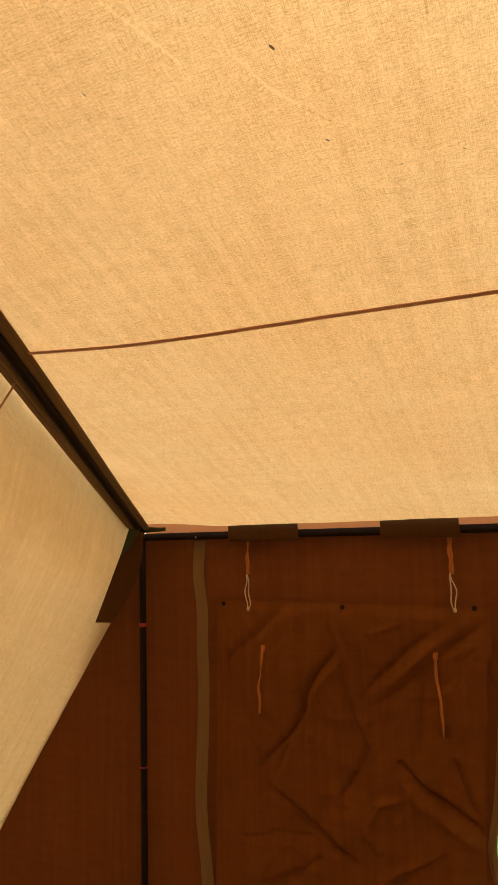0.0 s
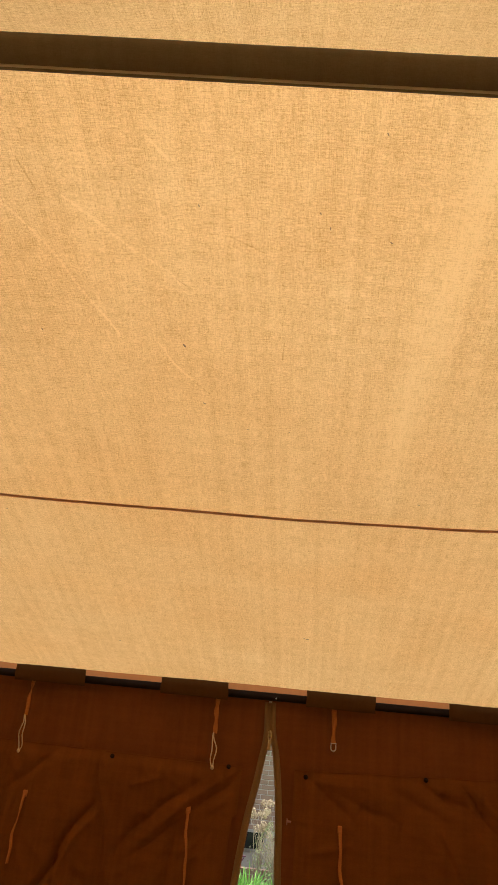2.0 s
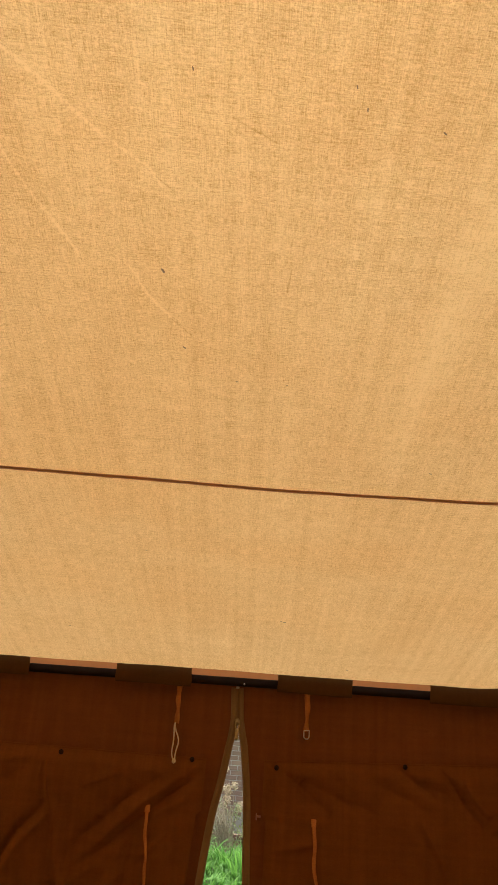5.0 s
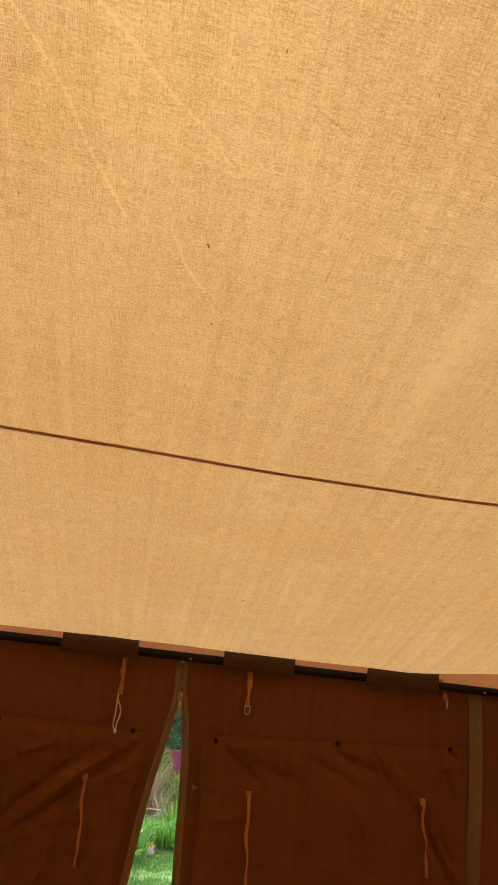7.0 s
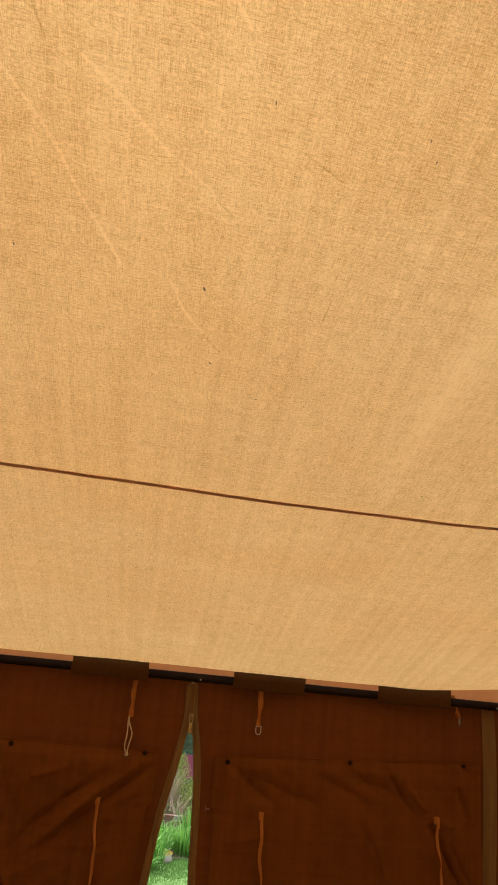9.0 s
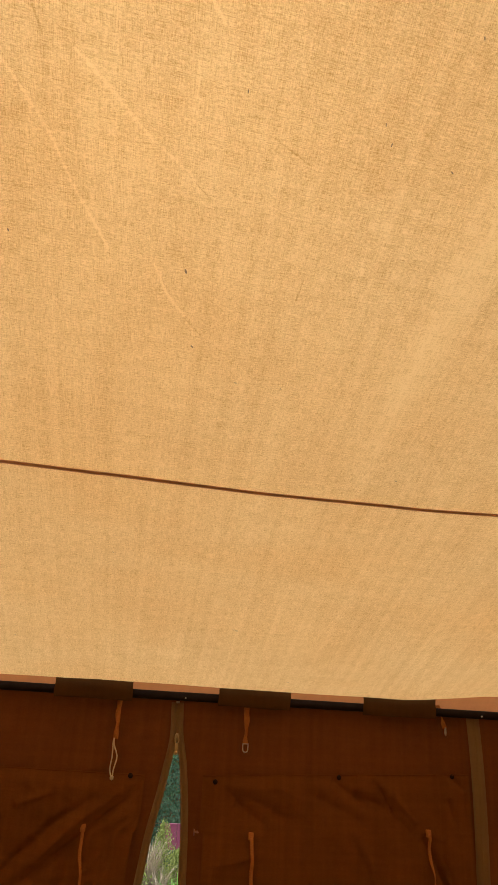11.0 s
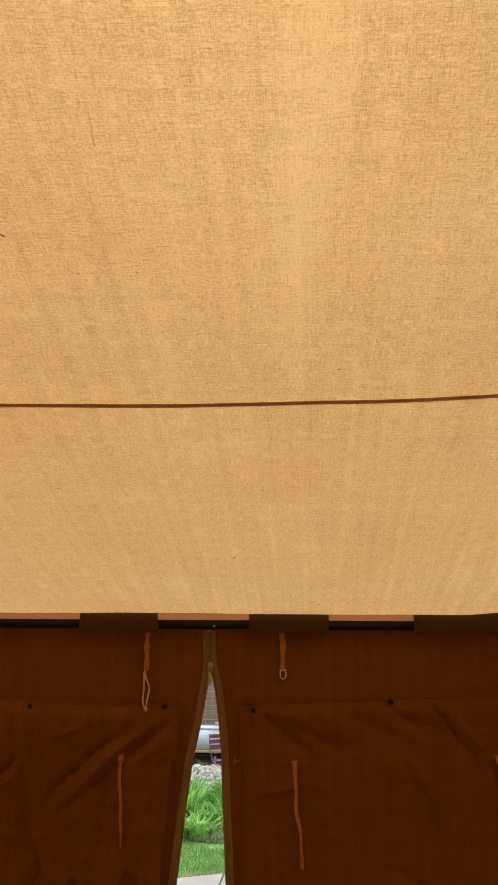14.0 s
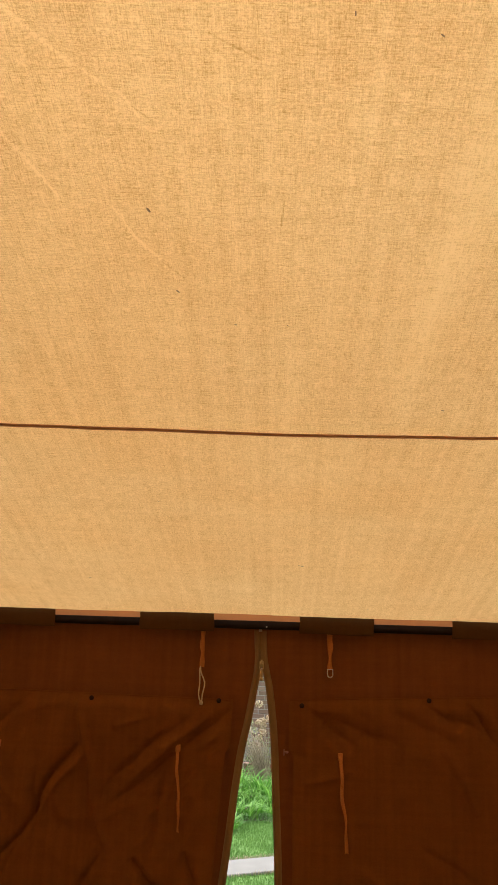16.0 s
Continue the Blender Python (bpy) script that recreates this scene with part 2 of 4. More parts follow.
# ---- helpers of the build ----
def mesh_object(name, bm, material, smooth=True):
    me = bpy.data.meshes.new(name)
    bm.to_mesh(me)
    bm.free()
    me.materials.append(material)
    if smooth:
        for p in me.polygons:
            p.use_smooth = True
    return new(name, me)


def part(name, bm, material, parent, label="", smooth=True):
    """A bmesh as one mesh object under a thing or under a part."""
    ob = mesh_object(name, bm, material, smooth)
    ob.parent = parent
    if label:
        tagged(ob, label)
    return ob


def thing(name, label, category, group="", kind="", at=None):
    """An empty at a thing's base; its parts go under it. The tent's things stand in the tent's own frame."""
    ob = new(name)
    ob.empty_display_size = 0.1
    ob.matrix_basis = LEVEL if at is None else at
    return tagged(ob, label, category, group, kind)


def sheet(nu, nv, where, uv=None, bm=None):
    """A grid of (nu+1) x (nv+1) points where(a, b) with a, b in 0..1. uv(a, b): metres on the cloth."""
    bm = bm or bmesh.new()
    layer = bm.loops.layers.uv.verify()
    rows = [[bm.verts.new(where(i / nu, j / nv)) for i in range(nu + 1)] for j in range(nv + 1)]
    for j in range(nv):
        for i in range(nu):
            f = bm.faces.new((rows[j][i], rows[j][i + 1], rows[j + 1][i + 1], rows[j + 1][i]))
            for loop, (p, q) in zip(f.loops, ((i, j), (i + 1, j), (i + 1, j + 1), (i, j + 1))):
                if uv:
                    loop[layer].uv = uv(p / nu, q / nv)
                else:
                    c = loop.vert.co
                    loop[layer].uv = (c.x, c.z)
    return bm


def tube(points, radius, sides=10, closed=False, bm=None, squash=1.0):
    """A round bar along a line of points; radius may be a list."""
    bm = bm or bmesh.new()
    layer = bm.loops.layers.uv.verify()
    pts = [Vector(p) for p in points]
    n = len(pts)
    rings, run = [], 0.0
    normal = None
    for k, p in enumerate(pts):
        a = pts[(k - 1) % n] if closed or k > 0 else p
        b = pts[(k + 1) % n] if closed or k < n - 1 else p
        d = (b - a).normalized()
        if normal is None:
            normal = d.orthogonal().normalized()
        normal = (normal - d * normal.dot(d)).normalized()
        side = d.cross(normal)
        r = radius[k] if isinstance(radius, (list, tuple)) else radius
        if k:
            run += (p - pts[k - 1]).length
        ring = []
        for s in range(sides):
            t = 2 * math.pi * s / sides
            v = bm.verts.new(p + normal * (r * math.cos(t)) + side * (r * squash * math.sin(t)))
            ring.append(v)
        rings.append((ring, run, r))
    last = n if closed else n - 1
    for k in range(last):
        (ra, ua, r0), (rb, ub, _) = rings[k], rings[(k + 1) % n]
        for s in range(sides):
            f = bm.faces.new((ra[s], ra[(s + 1) % sides], rb[(s + 1) % sides], rb[s]))
            q0, q1 = 2 * math.pi * r0 * s / sides, 2 * math.pi * r0 * (s + 1) / sides
            for loop, w in zip(f.loops, ((ua, q0), (ua, q1), (ub, q1), (ub, q0))):
                loop[layer].uv = w
    if not closed:
        bm.faces.new(list(reversed(rings[0][0])))
        bm.faces.new(rings[-1][0])
    return bm


def box(lo, hi, bevel=0.0, bm=None, segments=1):
    bm = bm or bmesh.new()
    lo, hi = Vector(lo), Vector(hi)
    made = bmesh.ops.create_cube(bm, size=1.0, matrix=Matrix.Translation((lo + hi) / 2) @ Matrix.Diagonal((*(hi - lo), 1)))
    if bevel:
        edges = list({e for v in made["verts"] for e in v.link_edges})
        bmesh.ops.bevel(bm, geom=edges, offset=bevel, segments=segments, affect='EDGES')
    return bm


def ribbon(points, width, thick=0.0016, twist=()):
    """A strap of webbing along points; twist: degrees at each point about its length (0: flat to the wall)."""
    bm = bmesh.new()
    layer = bm.loops.layers.uv.verify()
    pts = [Vector(p) for p in points]
    rings, run = [], 0.0
    for k, p in enumerate(pts):
        d = (pts[min(k + 1, len(pts) - 1)] - pts[max(k - 1, 0)]).normalized()
        side = Vector((1, 0, 0))
        side = (side - d * side.dot(d)).normalized()
        q = Matrix.Rotation(radians(twist[k] if twist else 0), 3, d)
        side = q @ side
        up = d.cross(side)
        if k:
            run += (p - pts[k - 1]).length
        rings.append(([bm.verts.new(p + side * (s * width / 2) + up * (u * thick / 2)) for s, u in ((-1, -1), (1, -1), (1, 1), (-1, 1))], run))
    for (ra, ua), (rb, ub) in zip(rings, rings[1:]):
        for s in range(4):
            f = bm.faces.new((ra[s], ra[(s + 1) % 4], rb[(s + 1) % 4], rb[s]))
            for loop, w in zip(f.loops, ((0 if s % 2 else width, ua), (width if s % 2 == 0 else 0, ua), (width, ub), (0, ub))):
                loop[layer].uv = w
    bm.faces.new(list(reversed(rings[0][0])))
    bm.faces.new(rings[-1][0])
    bmesh.ops.recalc_face_normals(bm, faces=bm.faces)
    return bm


def smoothstep(a, b, x):
    t = max(0.0, min(1.0, (x - a) / (b - a)))
    return t * t * (3.0 - 2.0 * t)


def interp(table, z):
    """Piecewise smooth value from rows (z, value), z falling."""
    if z >= table[0][0]:
        return table[0][1]
    for (z0, v0), (z1, v1) in zip(table, table[1:]):
        if z >= z1:
            t = (z0 - z) / (z0 - z1)
            return v0 + (v1 - v0) * t
    return table[-1][1]


def folds(x, z, rows):
    """Height of cloth folds: rows of x0, z0, x1, z1, width, height."""
    h = 0.0
    for x0, z0, x1, z1, w, a in rows:
        dx, dz = x1 - x0, z1 - z0
        t = ((x - x0) * dx + (z - z0) * dz) / (dx * dx + dz * dz)
        if t < -0.4 or t > 1.4:
            continue
        c = max(0.0, min(1.0, t))
        wob = 0.012 * noise.noise((x * 9, z * 9, x0 * 13))
        d = abs(((x - x0) * dz - (z - z0) * dx) / math.hypot(dx, dz) + wob) * 1.2
        if d > 5 * w:
            continue
        end = math.exp(-(((t - c) * math.hypot(dx, dz)) / 0.03) ** 2) * (0.45 + 0.55 * math.sin(math.pi * (0.12 + 0.76 * c)))
        h += a * math.exp(-(d / w) ** 1.35) * end
    return h


# ---- tent: plan in the tent's own frame ----
FRONT = 1.8                  # the front wall
EAVE_Y, EAVE_Z = 1.738, 1.786  # the roof's lower edge inside
RIDGE_Y, RIDGE_Z = 0.165, 2.452
LEFT, RIGHT = -0.80, 1.44    # corner poles
HIP_L, HIP_R = -0.245, 0.885  # ridge ends
FOOT = 0.01
SIDE = 0.663                 # how far a side leaf spreads for each metre down
MID = (LEFT + RIGHT) / 2


def ridge_skew(x):
    """The ridge is not quite square to the walls."""
    return 0.054 * (x - 0.28)


def eave_lift(x):
    """The roof's edge is drawn up towards the corners."""
    return 0.026 * smoothstep(0.97, 1.32, x) + 0.014 * smoothstep(-0.45, -0.72, x)


def roof_front_at(x, b):
    """A point of the front roof: b = 0 at the eave, 1 at the ridge."""
    top = RIDGE_Y + ridge_skew(x)
    y = EAVE_Y + (top - EAVE_Y) * b
    z = EAVE_Z + (RIDGE_Z - 0.424 * ridge_skew(x) - EAVE_Z) * b
    sag = -0.010 * math.sin(math.pi * b) * (1 - ((x - MID) / 1.1) ** 2)
    ripple = 0.0035 * noise.noise((x * 2.2, b * 2.4, 3.1)) + 0.0012 * noise.noise((x * 9, b * 5, 7.7))
    # a tension fold that runs from the eave up to the far ridge end
    ripple += folds(x, b, ((0.0, 0.876, 0.045, 0.838, 0.004, 0.006), (0.045, 0.838, 0.114, 0.763, 0.004, 0.006), (0.075, 0.896, 0.165, 0.85, 0.004, 0.005),
                           (0.165, 0.85, 0.228, 0.82, 0.004, 0.0045), (0.178, 0.755, 0.196, 0.732, 0.003, 0.004), (0.196, 0.732, 0.255, 0.694, 0.003, 0.004)))
    return Vector((x, y, z + sag + ripple + eave_lift(x) * max(0.0, 1 - b / 0.16) ** 2))


def roof_left(b):
    return LEFT - 0.02 + (HIP_L - LEFT) * b


def roof_right(b):
    return RIGHT + 0.02 + (HIP_R - RIGHT) * b


LENGTH = math.hypot(RIDGE_Y - EAVE_Y, RIDGE_Z - EAVE_Z)
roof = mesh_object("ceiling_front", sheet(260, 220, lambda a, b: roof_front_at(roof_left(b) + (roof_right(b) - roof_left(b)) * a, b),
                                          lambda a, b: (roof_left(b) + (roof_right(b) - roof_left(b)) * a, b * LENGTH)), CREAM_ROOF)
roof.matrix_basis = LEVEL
tagged(roof, "taut cream cotton canvas roof slope lit through by daylight", "tent roof", kind="structure")

SEAM_B = (EAVE_Y - 0.957) / (EAVE_Y - RIDGE_Y)


def seam_at(a, side):
    x = roof_left(SEAM_B) + (roof_right(SEAM_B) - roof_left(SEAM_B)) * a
    bow = 0.008 + 0.08 * max(0.0, -x) ** 2 + 0.06 * max(0.0, x - 0.35) ** 2
    p = roof_front_at(x, SEAM_B + bow / (EAVE_Y - RIDGE_Y) + 0.0010 * noise.noise((x * 3, 0, 5)) + side * 0.0027)
    return p + Vector((0, -0.001, -0.0022))


part("seam", sheet(160, 1, lambda a, b: seam_at(a, b * 2 - 1), lambda a, b: (a * 2, b * 0.008)), THREAD, roof, "dark brown stitched seam braid")

BACK_SLOPE = 0.25
BACK_Y = -2.0


def roof_back_at(a, b):
    lo = HIP_L - 0.04 + (LEFT - HIP_L) * b
    hi = HIP_R + 0.04 + (RIGHT - HIP_R) * b
    x = lo + (hi - lo) * a
    top = RIDGE_Y + 0.006 + ridge_skew(x)
    y = top + (BACK_Y - top) * b
    z = RIDGE_Z + 0.006 - 0.424 * ridge_skew(x) * (1 - b) - (RIDGE_Y - y) * BACK_SLOPE
    ripple = 0.004 * noise.noise((x * 2, y * 2, 9)) + folds(x, y, ((-0.2, 0.06, 0.35, 0.045, 0.008, 0.004), (0.05, 0.075, 0.3, 0.035, 0.006, 0.004), (0.2, 0.0, 0.5, 0.03, 0.008, 0.003)))
    return Vector((x, y, z - ripple))


rear = mesh_object("ceiling_back", sheet(110, 110, roof_back_at, lambda a, b: (a * 2, b * 2.2)), CREAM)
rear.matrix_basis = LEVEL
tagged(rear, "cream cotton canvas rear roof slope with small creases", "tent roof", kind="structure")


def foot(y):
    """The ground's height in the tent's frame."""
    return 1.75 - (1.73 + (y - FRONT) * math.sin(radians(LEAN))) / math.cos(radians(LEAN))


# ---- tent: front wall ----
def wall_relief(x, z):
    return 0.006 * noise.noise((x * 2.5, z * 1.6, 1.3)) + 0.002 * noise.noise((x * 8, z * 5, 4.0))


def panel(xl, xr, z0, z1, nu, nv, depth):
    def where(a, b):
        z = z0 + (z1 - z0) * b
        x = xl(z) + (xr(z) - xl(z)) * a
        return Vector((x, FRONT + depth(x, z), z))
    return sheet(nu, nv, where)


def leaf_left(z):
    return LEFT + 0.052 - SIDE * (1.779 - z) - 0.02 - 0.12 * smoothstep(1.25, 1.6, z)


def leaf_right(z):
    return RIGHT - 0.052 + SIDE * (1.779 - z) + 0.02 + 0.12 * smoothstep(1.25, 1.6, z)


ZIP_L = ((1.75, -0.596), (1.70, -0.599), (1.64, -0.605), (1.58, -0.596), (1.52, -0.590), (1.41, -0.595), (1.33, -0.594), (1.165, -0.601), (1.0, -0.608), (0.90, -0.606), (0.84, -0.597), (0.752, -0.588), (0.3, -0.60), (0.0, -0.60))
ZIP_R = ((1.75, 1.219), (1.6, 1.223), (1.4, 1.224), (1.2, 1.222), (0.0, 1.22))
OPEN_L = ((1.75, 0.341), (1.65, 0.347), (1.63, 0.345), (1.615, 0.340), (1.506, 0.322), (1.423, 0.303), (1.304, 0.287), (1.226, 0.279), (1.143, 0.269), (1.06, 0.258), (0.98, 0.238), (0.935, 0.237), (0.89, 0.246), (0.855, 0.255), (0.80, 0.258), (0.5, 0.25), (0.0, 0.24))
OPEN_R = ((1.75, 0.335), (1.65, 0.341), (1.63, 0.347), (1.615, 0.354), (1.506, 0.369), (1.423, 0.376), (1.304, 0.381), (1.226, 0.386), (1.143, 0.390), (1.06, 0.392), (0.98, 0.397), (0.92, 0.406), (0.84, 0.418), (0.80, 0.424), (0.4, 0.43), (0.0, 0.44))


def rounded(table):
    """The table, with its corners eased."""
    def value(z):
        return sum(interp(table, z + d) for d in (-0.03, -0.015, 0, 0.015, 0.03)) / 5
    return value


zip_l, zip_r, open_l, open_r = rounded(ZIP_L), rounded(ZIP_R), rounded(OPEN_L), rounded(OPEN_R)
TOP = 1.768

wall = thing("wall_front", "brown cotton canvas front wall of the tent", "tent wall", kind="structure")
part("side_leaf", panel(leaf_left, zip_l, FOOT, TOP, 60, 90, wall_relief), BROWN, wall)
part("side_leaf", panel(zip_r, leaf_right, FOOT, TOP, 60, 90, wall_relief), BROWN, wall)


def band_at(a, b):
    x = LEFT + (RIGHT - LEFT) * a
    return Vector((x, FRONT - 0.002 - 0.05 * b + 0.003 * noise.noise((x * 6, 0, 2)), TOP - 0.004 + b * (0.026 + eave_lift(x))))


part("eave_band", sheet(120, 3, band_at, lambda a, b: (a * 2.2, b * 0.05)), BAND_LIT, wall, "brown canvas strip joining wall and roof, tinted orange as lit through")

EAVE_POLE = Vector((0, 1.772, 1.7575))


def tab_bm(x0, x1, seed):
    """A cloth tab that holds the eave pole: it comes from the roof's edge, lies round the pole and ends below it."""
    prof = ((EAVE_Y + 0.010, 1.794), (EAVE_Y + 0.011, 1.781), (1.7500, 1.768), (1.7515, 1.756), (1.7530, 1.747), (1.7545, 1.7420), (1.756, 1.7400))

    def where(a, b):
        k = b * (len(prof) - 1)
        i = min(int(k), len(prof) - 2)
        f = k - i
        y = prof[i][0] * (1 - f) + prof[i + 1][0] * f
        z = prof[i][1] * (1 - f) + prof[i + 1][1] * f
        x = x0 + (x1 - x0) * a + 0.002 * noise.noise((b * 3, seed, a))
        return Vector((x, y + 0.0009 * noise.noise((x * 12, z * 30, seed)), z + (0.002 * noise.noise((x * 9, seed, 0)) - 0.001) * b))
    bm = sheet(24, 18, where, lambda a, b: (a * (x1 - x0), b * 0.07))
    bmesh.ops.recalc_face_normals(bm, faces=bm.faces)
    bmesh.ops.solidify(bm, geom=bm.faces[:], thickness=0.0016)
    return bm


for k, (x0, x1) in enumerate(((-0.470, -0.242), (0.0, 0.210), (0.448, 0.654), (0.868, 1.087))):
    part("pole_tab", tab_bm(x0, x1, k * 3.7), OLIVE, wall, "olive-brown canvas tab folded round the eave pole", False)

# small folds at the foot of the wall's upper part
CALM = ((0.28, 1.67, 0.10, 1.56, 0.014, 0.008), (0.30, 1.61, 0.17, 1.53, 0.012, -0.007), (0.05, 1.70, -0.03, 1.58, 0.016, 0.006), (-0.36, 1.72, -0.47, 1.58, 0.016, 0.006), (-0.15, 1.68, -0.21, 1.57, 0.018, -0.005), (0.22, 1.50, 0.27, 1.30, 0.012, -0.008))


def polyline(rows):
    """Rows of width, height and the points of a fold, as the segments that folds() takes."""
    return tuple((p[0], p[1], q[0], q[1], w, h) for w, h, *pts in rows for p, q in zip(pts, pts[1:]))


LEFT_FOLDS = polyline((
    (0.014, -0.012, (0.120, 1.488), (0.050, 1.439), (-0.020, 1.376), (-0.066, 1.317)), (0.010, 0.008, (0.013, 1.505), (-0.036, 1.483)),
    (0.015, -0.012, (0.238, 1.517), (0.157, 1.455), (0.065, 1.371), (-0.029, 1.297)), (0.014, 0.010, (0.18, 1.50), (0.10, 1.44), (0.02, 1.36)),
    (0.009, 0.013, (-0.177, 1.577), (-0.146, 1.472), (-0.110, 1.358), (-0.088, 1.259), (-0.060, 1.184)),
    (0.011, -0.014, (-0.169, 1.413), (-0.218, 1.351), (-0.262, 1.257), (-0.308, 1.185), (-0.380, 1.109)), (0.012, 0.008, (-0.145, 1.40), (-0.195, 1.335), (-0.24, 1.245)),
    (0.009, -0.009, (-0.297, 1.186), (-0.329, 1.104)), (0.016, -0.009, (-0.330, 1.532), (-0.379, 1.470), (-0.468, 1.406)),
    (0.012, -0.008, (-0.504, 1.367), (-0.510, 1.259)), (0.016, -0.009, (0.089, 1.362), (0.081, 1.239), (0.059, 1.150)), (0.012, -0.009, (-0.256, 1.372), (-0.264, 1.278), (-0.253, 1.190)),
    (0.010, -0.012, (-0.351, 1.034), (-0.259, 0.967), (-0.157, 0.902), (-0.108, 0.876)),
    (0.010, -0.015, (0.025, 1.137), (0.061, 1.096), (0.131, 1.061), (0.201, 1.017), (0.236, 0.978)), (0.012, 0.009, (0.02, 1.10), (0.06, 1.06), (0.13, 1.02), (0.19, 0.97)),
    (0.009, -0.010, (0.164, 1.150), (0.188, 1.078), (0.223, 1.019)), (0.012, -0.011, (-0.071, 1.160), (-0.118, 1.090), (-0.151, 1.043)),
    (0.010, 0.012, (-0.235, 0.766), (-0.152, 0.807), (-0.082, 0.826), (-0.013, 0.876), (0.078, 0.930)), (0.010, -0.010, (-0.23, 0.735), (-0.08, 0.795), (-0.01, 0.845)),
    (0.010, -0.010, (-0.409, 0.775), (-0.298, 0.815), (-0.240, 0.860)), (0.010, 0.011, (-0.512, 1.120), (-0.519, 1.028), (-0.558, 0.944)),
    (0.014, -0.009, (-0.468, 0.894), (-0.344, 0.924), (-0.244, 0.924)), (0.010, 0.010, (0.004, 1.056), (-0.047, 1.035), (-0.088, 0.968), (-0.060, 0.932))))
RIGHT_FOLDS = polyline((
    (0.022, -0.011, (0.479, 1.540), (0.539, 1.491), (0.585, 1.456)), (0.024, -0.010, (0.554, 1.516), (0.645, 1.477), (0.709, 1.459)), (0.018, -0.012, (0.809, 1.555), (0.866, 1.521), (0.922, 1.502)),
    (0.009, -0.010, (0.919, 1.549), (0.959, 1.505), (0.998, 1.461)), (0.008, 0.009, (0.977, 1.523), (1.015, 1.485)), (0.009, -0.013, (1.133, 1.595), (1.163, 1.565)),
    (0.012, -0.014, (1.055, 1.402), (1.103, 1.329), (1.151, 1.256)), (0.009, 0.008, (1.053, 1.441), (1.090, 1.429)), (0.010, -0.010, (1.127, 1.511), (1.146, 1.465)),
    (0.012, 0.008, (0.855, 1.425), (0.886, 1.373), (0.907, 1.314)), (0.010, -0.010, (1.111, 1.360), (1.158, 1.295)), (0.022, -0.009, (0.738, 1.525), (0.852, 1.464)),
    (0.012, 0.010, (0.63, 1.14), (0.86, 0.98)), (0.016, -0.010, (0.86, 1.13), (1.02, 0.96)), (0.012, 0.006, (0.49, 1.36), (0.57, 1.38)), (0.014, -0.008, (0.80, 1.20), (0.89, 1.13))))


def cover_out(x, z, rows, seed, base, crumple, edge=1.0):
    """How far a window cover stands out from the door."""
    h = 1.55 * folds(x, z, rows) * (0.3 + 0.7 * edge)
    h += 0.008 * noise.noise((x * 3.2, z * 2.6, seed)) * edge
    warp = noise.noise((x * 5, z * 5, seed + 8))
    h += crumple * (1 - abs(noise.noise((x * 7 + warp, z * 6 + warp, seed + 4))) * 2) * edge
    h += 0.6 * crumple * (1 - abs(noise.noise((x * 13 - warp * 2, z * 11 + warp, seed + 9))) * 2) * edge
    h += 0.0012 * noise.noise((x * 24, z * 20, seed))
    return base + 0.006 + 0.008 * edge + h


LEFT_COVER = (LEFT_FOLDS, 2.0, 0.012, 0.0100)
RIGHT_COVER = (RIGHT_FOLDS, 6.0, 0.010, 0.0048)


def flap_sheet(left, right, top, cover):
    """A window cover: a second cloth on the door, buttoned along its top edge, creased and hanging a little free."""
    def where(a, b):
        x_mid = left(1.2) + (right(1.2) - left(1.2)) * a
        z = 0.42 + (top(x_mid) - 0.42) * b
        x = left(z) + (right(z) - left(z)) * a
        edge = min(smoothstep(0, 0.06, a), smoothstep(0, 0.06, 1 - a), smoothstep(0, 0.035, 1 - b))
        return Vector((x, FRONT - cover_out(x, z, *cover, edge), z))
    return sheet(190, 260, where)


def zip_strip(name, centre, z0, z1, half, parent, off=-0.006, n=90):
    """Tape along a closed zip, with the coil as a ridge in its middle."""
    def where(a, b):
        z = z0 + (z1 - z0) * b
        s = a * 2 - 1
        ridge = 0.0022 * math.exp(-(s / 0.13) ** 2) + 0.0007 * math.exp(-((abs(s) - 0.3) / 0.06) ** 2)
        return Vector((centre(z) + s * half, FRONT + wall_relief(centre(z), z) + off - ridge - 0.004 * math.sin(z * 9), z))
    return part(name, sheet(22, n, where), TAPE, parent, "tan woven zip tape with nylon coil")


def edge_tape(edge, sign, z0, z1, parent):
    """Tape along one side of the open zip, coil at its free edge."""
    def where(a, b):
        z = z0 + (z1 - z0) * b
        x = edge(z)
        ridge = 0.0022 * math.exp(-(a / 0.12) ** 2)
        return Vector((x + sign * a * 0.0205, FRONT + wall_relief(x, z) - 0.0045 - ridge + 0.0012 * math.sin(a * 9), z))
    return part("zip_tape", sheet(12, 120, where), TAPE, parent, "tan woven zip tape, zip undone")


def snap(x, z, parent, depth):
    bm = bmesh.new()
    m = Matrix.Translation((x, FRONT - depth, z)) @ pose(0, 0, 0, 90)
    for r0, r1, h, o in ((0.0066, 0.0058, 0.002, 0.0), (0.0038, 0.0026, 0.002, 0.0015)):
        bmesh.ops.create_cone(bm, cap_ends=True, segments=18, radius1=r0, radius2=r1, depth=h, matrix=m @ Matrix.Translation((0, 0, o)))
    return part("snap_stud", bm, SNAP, parent, "dark metal snap stud")


